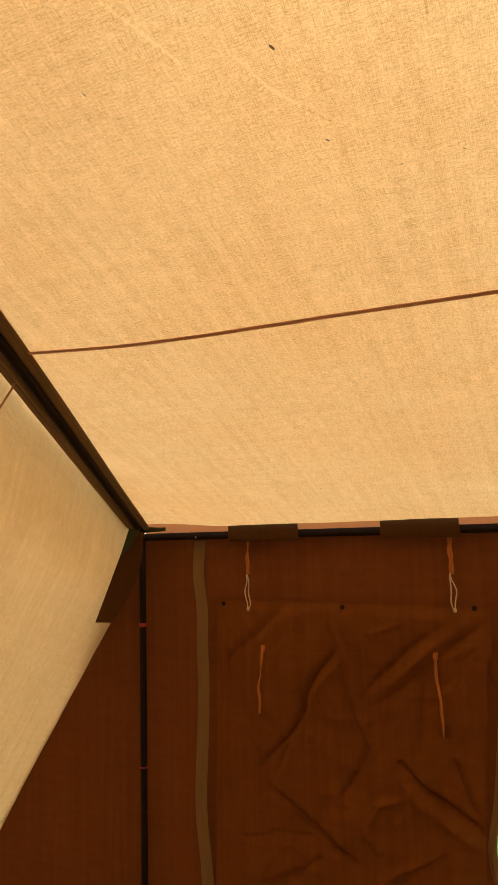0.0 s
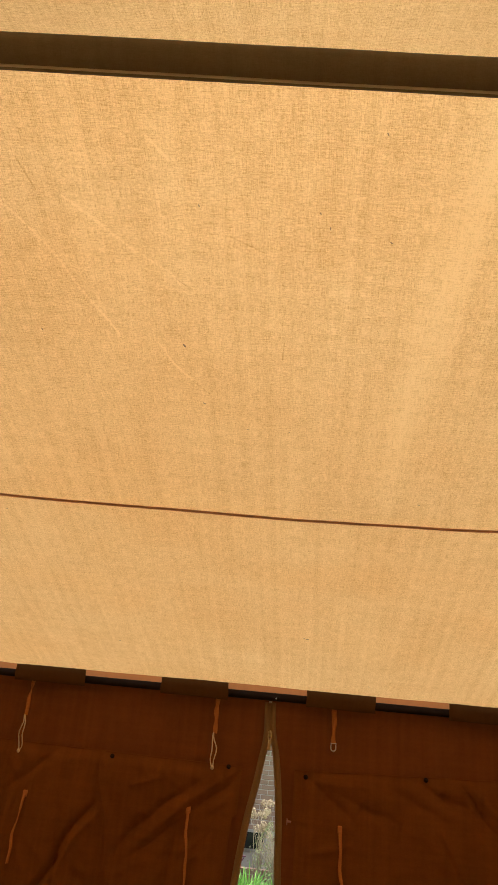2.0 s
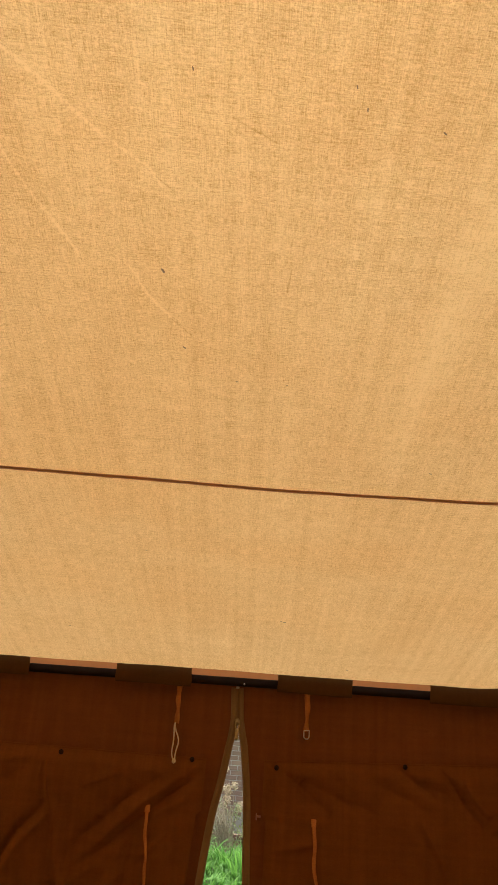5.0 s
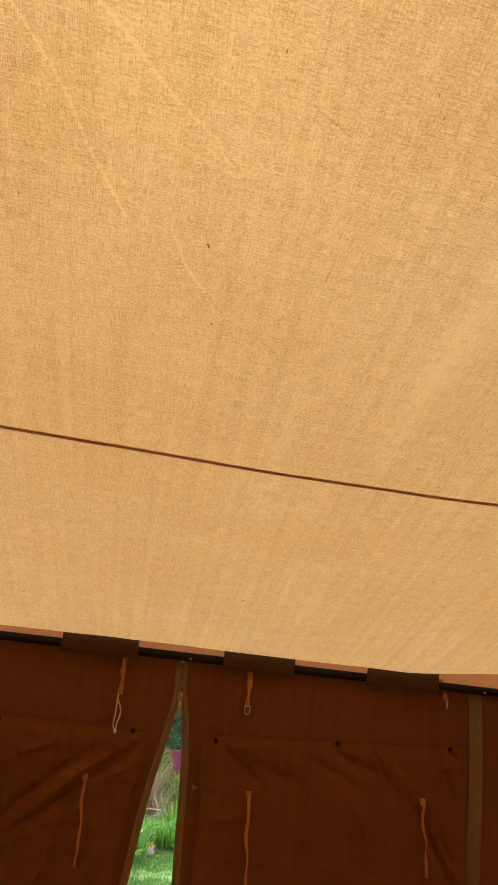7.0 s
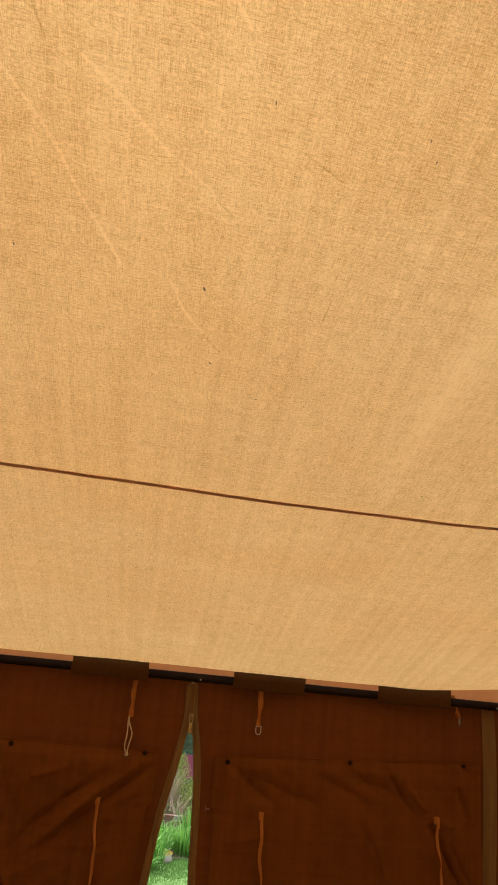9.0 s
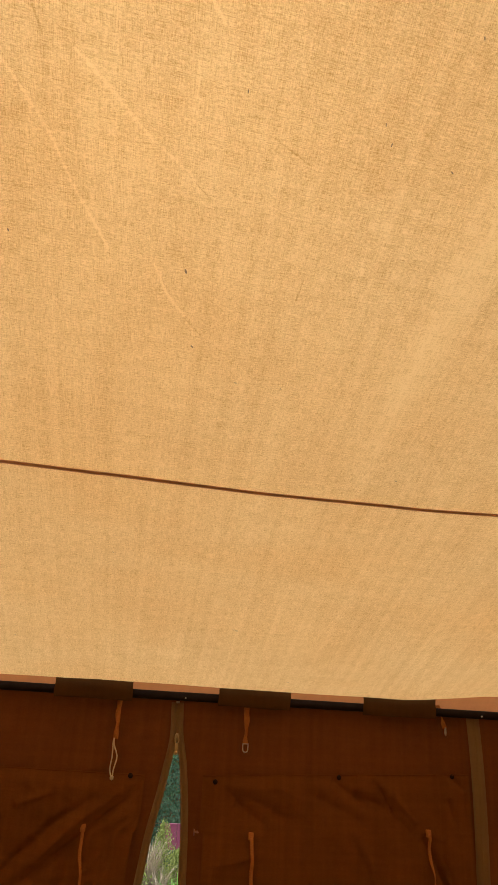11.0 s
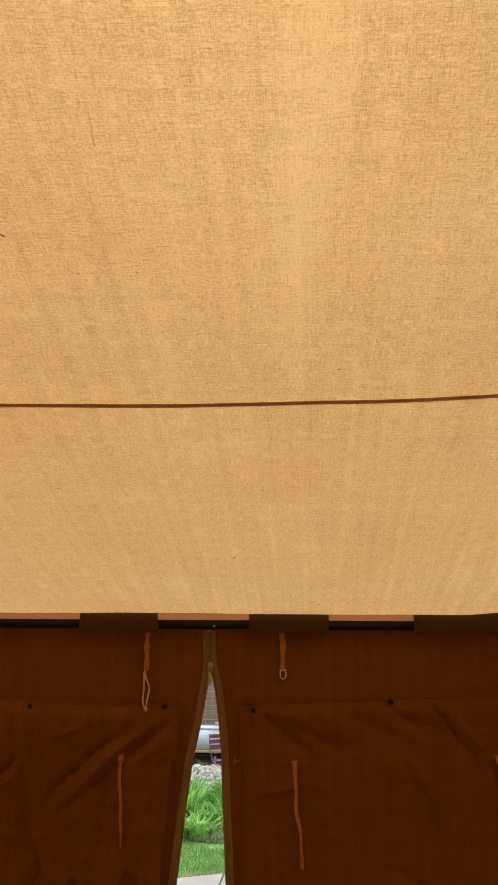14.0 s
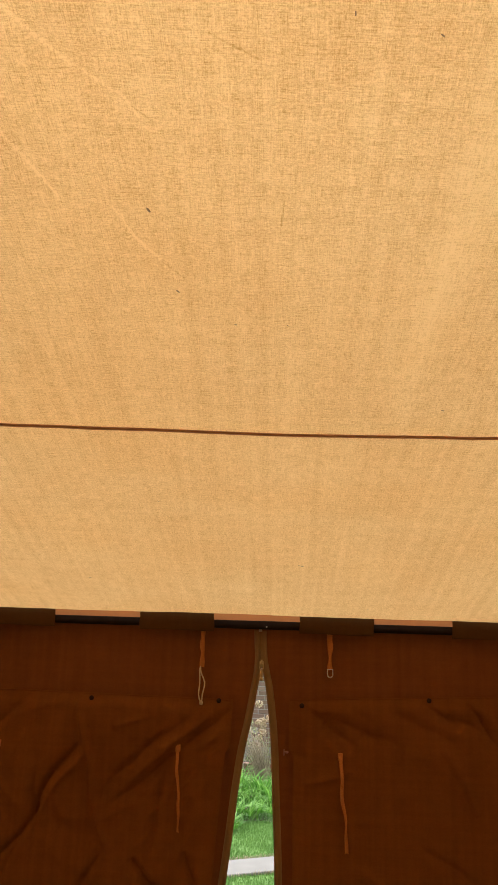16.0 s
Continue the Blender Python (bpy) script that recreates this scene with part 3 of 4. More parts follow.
def strap(parent, x0, z0, x1, z1, width, seed, cover=None, turns=1):
    """A hanging strap; on a window cover it lies on the folds."""
    pts, tw = [], []
    for k in range(25):
        f = k / 24
        sway = (0.008 * math.sin(f * 8 + seed) + 0.004 * math.sin(f * 17 + seed * 2)) * f * (1.2 - f) * (1.0 if cover else 0.35)
        x, z = x0 + (x1 - x0) * f + sway, z0 + (z1 - z0) * f
        depth = 0.022
        if cover:
            depth = 0.006 + max(cover_out(x + dx, z + dz, *cover) for dx in (-0.006, 0, 0.006) for dz in (-0.006, 0, 0.006))
        pts.append((x, FRONT - depth - 0.004 * math.sin(f * 3), z))
        tw.append(58 * turns * math.sin(f * math.pi * (1.3 + 0.35 * seed % 1.1) + seed * 0.3) * smoothstep(0.08, 0.3, f) * smoothstep(0, 0.15, 1 - f * 0.9))
    return part("strap", ribbon(pts, width, 0.0018, tw), WEB, parent, "orange-brown cotton webbing strap")


def stitch_box(parent, x, z, cover, w=0.013):
    """The sewn end of a strap."""
    depth = max(cover_out(x + dx, z, *cover) for dx in (-0.006, 0, 0.006)) + 0.001
    return part("strap_end", box((x - w / 2, FRONT - depth - 0.003, z - 0.006), (x + w / 2, FRONT - depth + 0.008, z + 0.012), 0.001), WEB, parent, "sewn-down strap end")


def cord_loop(parent, x, z0, z1, seed):
    pts = []
    n = 26
    for k in range(n):
        f = 2 * math.pi * k / n
        s = math.sin(f)
        zz = (z0 + z1) / 2 + (z0 - z1) / 2 * math.cos(f)
        pts.append((x + 0.0070 * s * (0.35 + 0.65 * smoothstep(0.12, 0.45, (1 - math.cos(f)) / 2)) * (0.8 + 0.2 * math.cos(f * 2 + seed)) + 0.003 * math.sin(zz * 90 + seed) + 0.004 * math.sin(seed) * (1 - math.cos(f)) / 2, FRONT - 0.026 + 0.003 * s, zz))
    bm = tube(pts, 0.0019, 7, True)
    bmesh.ops.create_icosphere(bm, subdivisions=2, radius=0.0055, matrix=Matrix.Translation((x + 0.004 * math.sin(seed), FRONT - 0.026, z1)) @ Matrix.Diagonal((1.0, 0.9, 1.2, 1)))
    return part("cord_loop", bm, CORD, parent, "knotted off-white cord loop")


def d_ring(parent, x, z, turn=0.0):
    w = 0.0072
    pts = [(-w, 0.007), (-w, -0.007)]
    pts += [(-w * math.cos(t), -0.007 - w * math.sin(t)) for t in [math.pi * k / 12 for k in range(1, 12)]]
    pts += [(w, -0.007), (w, 0.007)]
    bm = tube([(x + p * math.cos(turn), FRONT - 0.024 + p * math.sin(turn), z + q) for p, q in pts], 0.0017, 8, True)
    return part("d_ring", bm, CHROME, parent, "nickel D-shaped ring")


def zip_slider(parent, x, z):
    s = part("zip_slider", box((x - 0.0060, FRONT - 0.014, z - 0.006), (x + 0.0060, FRONT - 0.003, z + 0.012), 0.0028, segments=2), BRASS, parent, "worn brass zip slider with pull")
    part("bridge", tube([(x, FRONT - 0.013, z + 0.010), (x, FRONT - 0.020, z + 0.005), (x, FRONT - 0.013, z - 0.003)], 0.0018, 8), BRASS, s)
    ring = [(x + 0.0050 * math.sin(t), FRONT - 0.0195, z - 0.005 - 0.0095 * math.cos(t)) for t in [2 * math.pi * k / 14 for k in range(14)]]
    part("pull_ring", tube(ring, 0.0015, 8, True), BRASS, s)
    bm = box((x - 0.0046, FRONT - 0.0212, z - 0.036), (x + 0.0046, FRONT - 0.0192, z - 0.013), 0.0009)
    bmesh.ops.create_cone(bm, cap_ends=True, segments=14, radius1=0.0058, radius2=0.0052, depth=0.0022, matrix=Matrix.Translation((x, FRONT - 0.0203, z - 0.037)) @ pose(0, 0, 0, 90))
    part("pull_tab", bm, BRASS, s)
    return s


# the door's two leaves, unzipped between them
door_l = thing("door_1", "brown canvas door leaf, unzipped, with creased buttoned window cover", "tent door", "door leaves", "structure")
part("leaf", panel(zip_l, open_l, FOOT, TOP, 110, 130, lambda x, z: wall_relief(x, z) - folds(x, z, CALM)), BROWN, door_l)
flap_l = part("window_cover", flap_sheet(lambda z: -0.530 - 0.03 * (1.56 - z), lambda z: 0.268 - 0.03 * (1.56 - z) - 0.013 * smoothstep(1.432, 1.418, z) - 0.045 * max(0.0, min(1.42 - z, 0.7)), lambda x: 1.566 - 0.012 * (x + 0.5), LEFT_COVER),
              BROWN_FLAP, door_l, "creased brown canvas window cover")
part("hem", tube([(-0.528 + 0.796 * k / 40, FRONT - 0.0185 - 0.001 * math.sin(k), 1.5635 - 0.012 * (-0.028 + 0.796 * k / 40)) for k in range(41)], 0.0010, 6), BROWN, flap_l)
for x, z in ((-0.505, 1.551), (-0.125, 1.549), (0.229, 1.553)):
    snap(x, z, flap_l, 0.003 + cover_out(x, z, *LEFT_COVER, 0.5))
zip_strip("zip_tape", zip_l, 0.02, 1.742, 0.0205, door_l, -0.006)
edge_tape(open_l, -1, 0.02, 1.742, door_l)
strap(door_l, -0.416, 1.745, -0.421, 1.637, 0.012, 1.0)
cord_loop(door_l, -0.423, 1.638, 1.536, 0.4)
strap(door_l, 0.178, 1.745, 0.178, 1.640, 0.014, 2.0)
cord_loop(door_l, 0.177, 1.641, 1.546, 2.2)
stitch_box(door_l, -0.371, 1.422, LEFT_COVER)
strap(door_l, -0.371, 1.424, -0.387, 1.243, 0.0082, 0.5, LEFT_COVER)
stitch_box(door_l, 0.123, 1.426, LEFT_COVER)
strap(door_l, 0.123, 1.430, 0.136, 1.224, 0.0082, 3.1, LEFT_COVER)

door_r = thing("door_2", "brown canvas door leaf, unzipped, with smoother buttoned window cover", "tent door", "door leaves", "structure")
part("leaf", panel(open_r, zip_r, FOOT, TOP, 110, 130, wall_relief), BROWN, door_r)
flap_r = part("window_cover", flap_sheet(lambda z: 0.424 + 0.006 * (1.56 - z) + 0.010 * smoothstep(1.432, 1.418, z), lambda z: 1.192 + 0.02 * (1.58 - z), lambda x: 1.562 + 0.045 * (x - 0.42), RIGHT_COVER),
              BROWN_FLAP, door_r, "brown canvas window cover with soft folds")
part("hem", tube([(0.425 + 0.766 * k / 40, FRONT - 0.0165 - 0.001 * math.sin(k), 1.5600 + 0.045 * (0.005 + 0.766 * k / 40)) for k in range(41)], 0.0010, 6), BROWN, flap_r)
for x, z in ((0.458, 1.547), (0.804, 1.572), (1.142, 1.588)):
    snap(x, z, flap_r, 0.003 + cover_out(x, z, *RIGHT_COVER, 0.5))
zip_strip("zip_tape", zip_r, 0.02, 1.752, 0.0205, door_r, -0.006)
edge_tape(open_r, 1, 0.02, 1.742, door_r)
zip_slider(door_r, 0.3445, 1.650)
# the stop is coloured pale for the daylight that leaks in at the zip's top
part("zip_stop_leak", box((0.334, FRONT - 0.013, 1.739), (0.344, FRONT - 0.007, 1.745), 0.0015), PIPING, door_r, "zip stop, pale as the daylight leaking at the zip's top")
strap(door_r, 0.534, 1.745, 0.535, 1.643, 0.0155, 4.0)
d_ring(door_r, 0.535, 1.638)
strap(door_r, 1.104, 1.778, 1.124, 1.715, 0.013, 5.0)
d_ring(door_r, 1.125, 1.710, 1.3)
stitch_box(door_r, 0.562, 1.420, RIGHT_COVER)
strap(door_r, 0.562, 1.424, 0.577, 1.192, 0.0096, 1.8, RIGHT_COVER)
stitch_box(door_r, 1.055, 1.443, RIGHT_COVER)
strap(door_r, 1.055, 1.447, 1.072, 1.262, 0.0084, 2.6, RIGHT_COVER)
# a small toggle at the window cover's edge
hook = box((0.411, FRONT - 0.020, 1.424), (0.423, FRONT - 0.012, 1.429), 0.0015)
box((0.4095, FRONT - 0.020, 1.418), (0.4125, FRONT - 0.015, 1.434), 0.001, hook)
part("toggle", hook, TOGGLE, door_r, "small pale cord toggle")


# ---- tent: sides and back ----
def ruled(p0, p1, q0, q1, seed, nu=60, nv=60, tuck=(0, 0, 0)):
    """A sheet between the top line p0-p1 and the foot line q0-q1, slightly slack."""
    p0, p1, q0, q1 = map(Vector, (p0, p1, q0, q1))
    out = (q0 - p0).cross(p1 - p0).normalized()

    def where(a, b):
        v = p0.lerp(p1, a).lerp(q0.lerp(q1, a), b) + Vector(tuck) * (1 - smoothstep(0, 0.15, b))
        return v + out * (0.006 * noise.noise(v * 2.0 + Vector((0, 0, seed))) + 0.0015 * noise.noise(v * 8.0))
    return sheet(nu, nv, where, lambda a, b: (a * (p1 - p0).length, b * (q0 - p0).length))


FL = leaf_left(FOOT) + 0.02
FR = leaf_right(FOOT) - 0.02
CORNER_L = (LEFT + 0.052, FRONT, 1.779)
CORNER_R = (RIGHT - 0.052, FRONT, 1.779)
END_L = (HIP_L - 0.02, RIDGE_Y + ridge_skew(HIP_L), RIDGE_Z - 0.424 * ridge_skew(HIP_L) + 0.004)
END_R = (HIP_R + 0.02, RIDGE_Y + ridge_skew(HIP_R), RIDGE_Z - 0.424 * ridge_skew(HIP_R) + 0.004)
BACK_Z = RIDGE_Z - (RIDGE_Y - BACK_Y) * BACK_SLOPE
for name, corner, end, fx, sgn in (("wall_left", CORNER_L, END_L, FL, 1), ("wall_right", CORNER_R, END_R, FR, -1)):
    side = thing(name, "cream canvas side slope running down from the hip pole", "tent wall", kind="structure")
    mid = (fx + sgn * 0.15, RIDGE_Y, foot(RIDGE_Y))
    part("side_slope", ruled(corner, end, (fx, FRONT, FOOT), mid, 3.0, 60, 90, (-sgn * 0.075, 0, 0.02)), CREAM, side)
    part("side_slope", ruled(end, (LEFT if sgn > 0 else RIGHT, BACK_Y, BACK_Z), mid, (fx, BACK_Y, foot(BACK_Y)), 5.0), CREAM, side)
    if sgn > 0:
        part("seam", tube([Vector((-0.560, 0.980, 2.116)).lerp(Vector((-0.75, 0.87, 1.74)), k / 8) + Vector((0.004, 0, 0)) for k in range(9)], 0.0022, 6), THREAD, side, "dark brown stitched seam braid")
back = mesh_object("wall_back", ruled((LEFT, BACK_Y, BACK_Z), (RIGHT, BACK_Y, BACK_Z), (FL, BACK_Y, foot(BACK_Y)), (FR, BACK_Y, foot(BACK_Y)), 8.0), BROWN)
back.matrix_basis = LEVEL
tagged(back, "brown canvas back wall of the tent", "tent wall", kind="structure")
# unseen brown sheet, added so the lawn bounces no green light inside
floor = mesh_object("floor", sheet(40, 40, lambda a, b: Vector((FL + (FR - FL) * a, -1.82 + 3.78 * b, 0.012 + 0.004 * noise.noise((a * 8, b * 8, 0)))), lambda a, b: (a * 3, b * 4)), SHEET)
tagged(floor, "unseen plain brown sheet added over the lawn inside the tent", "groundsheet", kind="structure")


# ---- tent: poles ----
def line(p, q, n=12, sag=0.0):
    p, q = Vector(p), Vector(q)
    return [p.lerp(q, k / n) + Vector((0, 0, -sag * math.sin(math.pi * k / n))) for k in range(n + 1)]


eave = thing("eave_pole", "black painted steel pole along the eave", "tent pole", "tent poles")
part("pole", tube(line((LEFT + 0.005, EAVE_POLE.y, EAVE_POLE.z), (RIGHT - 0.005, EAVE_POLE.y, EAVE_POLE.z), 20), 0.0115, 16), STEEL, eave)
for sx in (0.345, 1.222, -0.603):
    part("rivet", tube([(sx + 0.012, FRONT - 0.042, 1.7535), (sx + 0.012, FRONT - 0.036, 1.7535)], 0.0025, 8), CHROME, eave, "small bright rivet")

for name, x, sgn in (("corner_pole", LEFT, 1), ("corner_pole", RIGHT, -1)):
    post = thing(name, "black steel upright pole at the tent corner", "tent pole", "tent poles")
    part("pole", tube(line((x, FRONT - 0.028, 1.765), (x, FRONT - 0.028, FOOT + 0.012), 8), 0.0108, 16), STEEL, post)
    if sgn > 0:
        part("tape_mark", tube(line((x, FRONT - 0.028, 1.484), (x, FRONT - 0.028, 1.472), 2), 0.0114, 16), REDTAPE, post, "red tape wound round the pole")
        part("tape_mark", tube(line((x, FRONT - 0.028, 1.045), (x, FRONT - 0.028, 1.040), 2), 0.0112, 16), REDTAPE, post, "thin red mark")

for x, hx, sgn in ((LEFT, HIP_L, 1), (RIGHT, HIP_R, -1)):
    hip = thing("hip_pole", "black steel hip pole in a dark olive sleeve", "tent pole", "tent poles")
    a = Vector((x + sgn * 0.028, FRONT - 0.072, 1.774))
    b = Vector((hx - sgn * 0.014, RIDGE_Y + 0.02 + ridge_skew(hx), RIDGE_Z - 0.424 * ridge_skew(hx) - 0.030))
    part("pole", tube(line(a, b, 16, 0.002), 0.0115, 14), STEEL, hip)

    def sleeve_side(s, t):
        """A flat sleeve, wider than the pole, that closes the seam between roof and side."""
        p = a.lerp(b, t)
        across = Vector((sgn * 0.86, 0.26, -0.10 * sgn * sgn)).normalized()
        w = 0.043 + 0.012 * smoothstep(0, 0.7, t)
        u = 2 * math.pi * s
        return p + across * (w * math.cos(u) - 0.016) + Vector((0, 0, 0.016 + 0.010 * math.sin(u) - 0.006 * math.exp(-((u - 4.45) / 0.22) ** 2) - 0.004 * math.exp(-((u - 5.35) / 0.16) ** 2) + 0.0015 * noise.noise((t * 14, s * 4, x))))
    part("sleeve", sheet(48, 40, sleeve_side, lambda s, t: (s * 0.15, t * 1.8)), SLEEVE, hip, "dark olive canvas pole sleeve")
    for u in (0.66, 0.79, 0.90):
        part("stitching", tube([sleeve_side(u, k / 24) - Vector((0, 0, 0.0004)) for k in range(25)], 0.0012, 5), TAPE, hip, "pale line of stitching")
    m = a.lerp(b, 0.62)
    m2 = a.lerp(b, 0.635)
    part("tape_mark", tube([m, m2], 0.0125, 14), YELLOWTAPE, hip, "yellow tape band")
    # pocket and tab at the corner
    def pocket(s, t):
        return Vector((x - sgn * 0.02 + sgn * 0.135 * s, FRONT - 0.070 + 0.004 * s, 1.789 - 0.024 * t * (1 - 0.55 * s) + 0.002 * math.sin(s * 5)))

    def pocket_drop(s, t):
        return Vector((x + sgn * (0.012 - 0.026 * t + (0.046 - 0.010 * t) * s), FRONT - 0.118 - 0.012 * t, 1.786 - 0.085 * t * (1 - 0.25 * s)))
    for fold in (pocket, pocket_drop):
        part("corner_pocket", sheet(10, 8, fold), GREENCLOTH, hip, "dark green reinforced corner pocket")

    def corner_tab(s, t):
        lo = 0.006 - 0.085 * t
        hi = 0.060 - 0.080 * t + 0.035 * math.sin(math.pi * t)
        return Vector((x + sgn * (lo + (hi - lo) * s), FRONT - 0.11 - 0.06 * t + 0.010 * s * t, 1.775 - 0.274 * t))
    part("corner_tab", sheet(6, 14, corner_tab), OLIVE, hip, "olive-brown canvas tab hanging at the corner")

ridge = thing("ridge_pole", "ridge pole inside a dark olive canvas sleeve", "tent pole", "tent poles")
part("pole", tube(line((HIP_L - 0.03, RIDGE_Y - 0.016 + ridge_skew(HIP_L), RIDGE_Z - 0.424 * ridge_skew(HIP_L) - 0.020), (HIP_R + 0.03, RIDGE_Y - 0.016 + ridge_skew(HIP_R), RIDGE_Z - 0.424 * ridge_skew(HIP_R) - 0.020), 10), 0.0125, 14), STEEL, ridge)


def sleeve_at(a, b):
    """The sleeve's section: a drop round the pole, its flat hem towards the front."""
    x = HIP_L - 0.02 + (HIP_R - HIP_L + 0.04) * a
    t = 2 * math.pi * b
    r = 0.0225 + 0.001 * noise.noise((x * 6, math.cos(t) * 2, math.sin(t) * 2))
    y = RIDGE_Y + ridge_skew(x) - 0.016 + r * 0.95 * math.cos(t) + 0.001 * noise.noise((x * 3, 0, 1))
    z = RIDGE_Z - 0.424 * ridge_skew(x) - 0.020 + r * 0.75 * math.sin(t)
    return Vector((x, y, z))


part("sleeve", sheet(60, 24, sleeve_at, lambda a, b: (a * 1.2, b * 0.15)), RIDGECLOTH, ridge, "dark grey-brown canvas sleeve")
part("piping", tube([sleeve_at(k / 40, 0.785) + Vector((0, 0, -0.0008)) for k in range(41)], 0.0017, 6), PIPING, ridge, "thin pale piping along the hem")

# small dark flecks caught in the weave
fleck_bm = bmesh.new()
for x, v, s, ang in ((0.222, 0.755, 0.0056, 75), (0.244, 0.683, 0.0042, 60), (0.320, 0.651, 0.0026, 20), (0.394, 0.652, 0.0024, 60), (0.649, 0.548, 0.0038, 30),
                     (0.535, 0.875, 0.0032, 40), (0.515, 0.959, 0.0030, 60), (0.450, 0.884, 0.0034, 80), (0.436, 0.896, 0.0030, 70), (0.269, 0.896, 0.0030, 80), (-0.014, 0.763, 0.0036, 85),
                     (0.443, 0.196, 0.0050, -30), (0.435, 0.198, 0.0028, 10), (0.627, 0.041, 0.0035, 10), (0.140, 0.360, 0.0030, 60), (-0.088, 0.131, 0.0030, 20), (-0.231, 0.476, 0.0030, 0)):
    p = roof_front_at(x, v) + Vector((0, -0.0008, -0.0016))
    m = Matrix.Translation(p) @ pose(0, 0, 0, -23, 0, ang) @ Matrix.Diagonal((s * 0.95, s * 0.26, s * 0.15, 1))
    bmesh.ops.create_icosphere(fleck_bm, subdivisions=2, radius=1.0, matrix=m)
part("fleck", fleck_bm, FLECK, roof, "small dark flecks in the weave")


# ---- garden: materials ----
LAWN = leafy("lawn_blades", (0.072, 0.17, 0.034), (0.195, 0.345, 0.095), 2.2, 0.28)
IRIS = leafy("iris_leaves", (0.036, 0.15, 0.014), (0.24, 0.49, 0.095), 2.0, 0.35)
COVER = leafy("ground_cover_leaves", (0.09, 0.20, 0.06), (0.24, 0.38, 0.16), 2.0, 0.3)
IVY = leafy("ivy_leaves", (0.035, 0.085, 0.05), (0.12, 0.21, 0.125), 2.0, 0.2)
LIME = leafy("yellow_green_leaves", (0.14, 0.20, 0.045), (0.40, 0.46, 0.13), 4.0, 0.35)
YOUNG = leafy("young_pale_leaves", (0.22, 0.27, 0.12), (0.46, 0.48, 0.28), 4.0, 0.35)
DRY = leafy("dry_stems", (0.27, 0.21, 0.145), (0.50, 0.42, 0.31), 4.0, 0.1)
DRYHEAD = leafy("dry_flower_heads", (0.42, 0.32, 0.20), (0.66, 0.55, 0.40), 5.0, 0.25)
LICHEN = leafy("yellow_flower_cushion", (0.40, 0.32, 0.03), (0.65, 0.52, 0.06), 5.0, 0.1)
SOIL = solid("lawn_ground", (0.07, 0.16, 0.03), (0.145, 0.265, 0.065), 0.95, 0, 3.0, 0.5)
EARTH = solid("bed_earth", (0.05, 0.035, 0.022), (0.10, 0.07, 0.045), 0.95, 0, 6.0, 0.8)
SLAB = solid("pale_paving", (0.125, 0.122, 0.118), (0.185, 0.18, 0.172), 0.9, 0, 5.0, 0.4, per_object=0.2)
BRICK = solid("brown_brick", (0.20, 0.128, 0.092), (0.335, 0.228, 0.172), 0.9, 0, 9.0, 0.5, per_object=0.5)
REDBRICK = solid("red_brick", (0.17, 0.09, 0.07), (0.29, 0.165, 0.125), 0.9, 0, 9.0, 0.5, per_object=0.5)
MORTAR = solid("mortar", (0.34, 0.315, 0.285), (0.44, 0.41, 0.375), 0.95, 0, 20, 0.4)
RUBBLE = solid("white_rubble", (0.26, 0.25, 0.235), (0.44, 0.43, 0.41), 0.9, 0, 14, 0.6)
STONE = solid("pale_stone", (0.13, 0.12, 0.105), (0.26, 0.24, 0.215), 0.9, 0, 10, 0.6, per_object=0.3)
PURPLE = solid("purple_paint", (0.12, 0.03, 0.07), (0.18, 0.05, 0.105), 0.45, 0, 12, 0.1)
MAGENTA = solid("magenta_paint", (0.22, 0.035, 0.095), (0.30, 0.055, 0.13), 0.5, 0, 6, 0.2)
PALEBLUE = solid("pale_blue_plastic", (0.44, 0.56, 0.63), (0.54, 0.65, 0.71), 0.4, 0, 5, 0.1)
OAK = solid("weathered_wood", (0.26, 0.18, 0.10), (0.40, 0.29, 0.17), 0.8, 0, 18, 0.5)
UNDERSHADE = solid("under_table_shade", (0.018, 0.016, 0.014), (0.035, 0.03, 0.026), 0.6, 0, 8, 0.1)
DARKGLASS = solid("dark_window_glass", (0.010, 0.011, 0.012), (0.018, 0.019, 0.02), 0.12, 0, 5, 0.02)
WHITEWOOD = solid("white_painted_wood", (0.36, 0.35, 0.36), (0.46, 0.45, 0.46), 0.6, 0, 14, 0.2)
WHITE = solid("grey_window_paint", (0.22, 0.21, 0.20), (0.30, 0.29, 0.27), 0.5, 0, 12, 0.1)

rng = random.Random(11)


def path_far(x):
    """The far edge of the garden path, which bends away on one side."""
    return 6.40 + 0.5 * x


def path_near(x):
    return path_far(x) - 0.44


def bed_front(x):
    return 7.45 + 0.5 * smoothstep(-0.3, 0.05, x) + 1.0 * smoothstep(0.38, 0.62, x) + 0.05 * math.sin(x * 7)


def mesh_from(name, verts, faces, material, smooth=True):
    me = bpy.data.meshes.new(name)
    me.from_pydata(verts, [], faces)
    me.materials.append(material)
    if smooth:
        me.polygons.foreach_set("use_smooth", [True] * len(me.polygons))
    return me


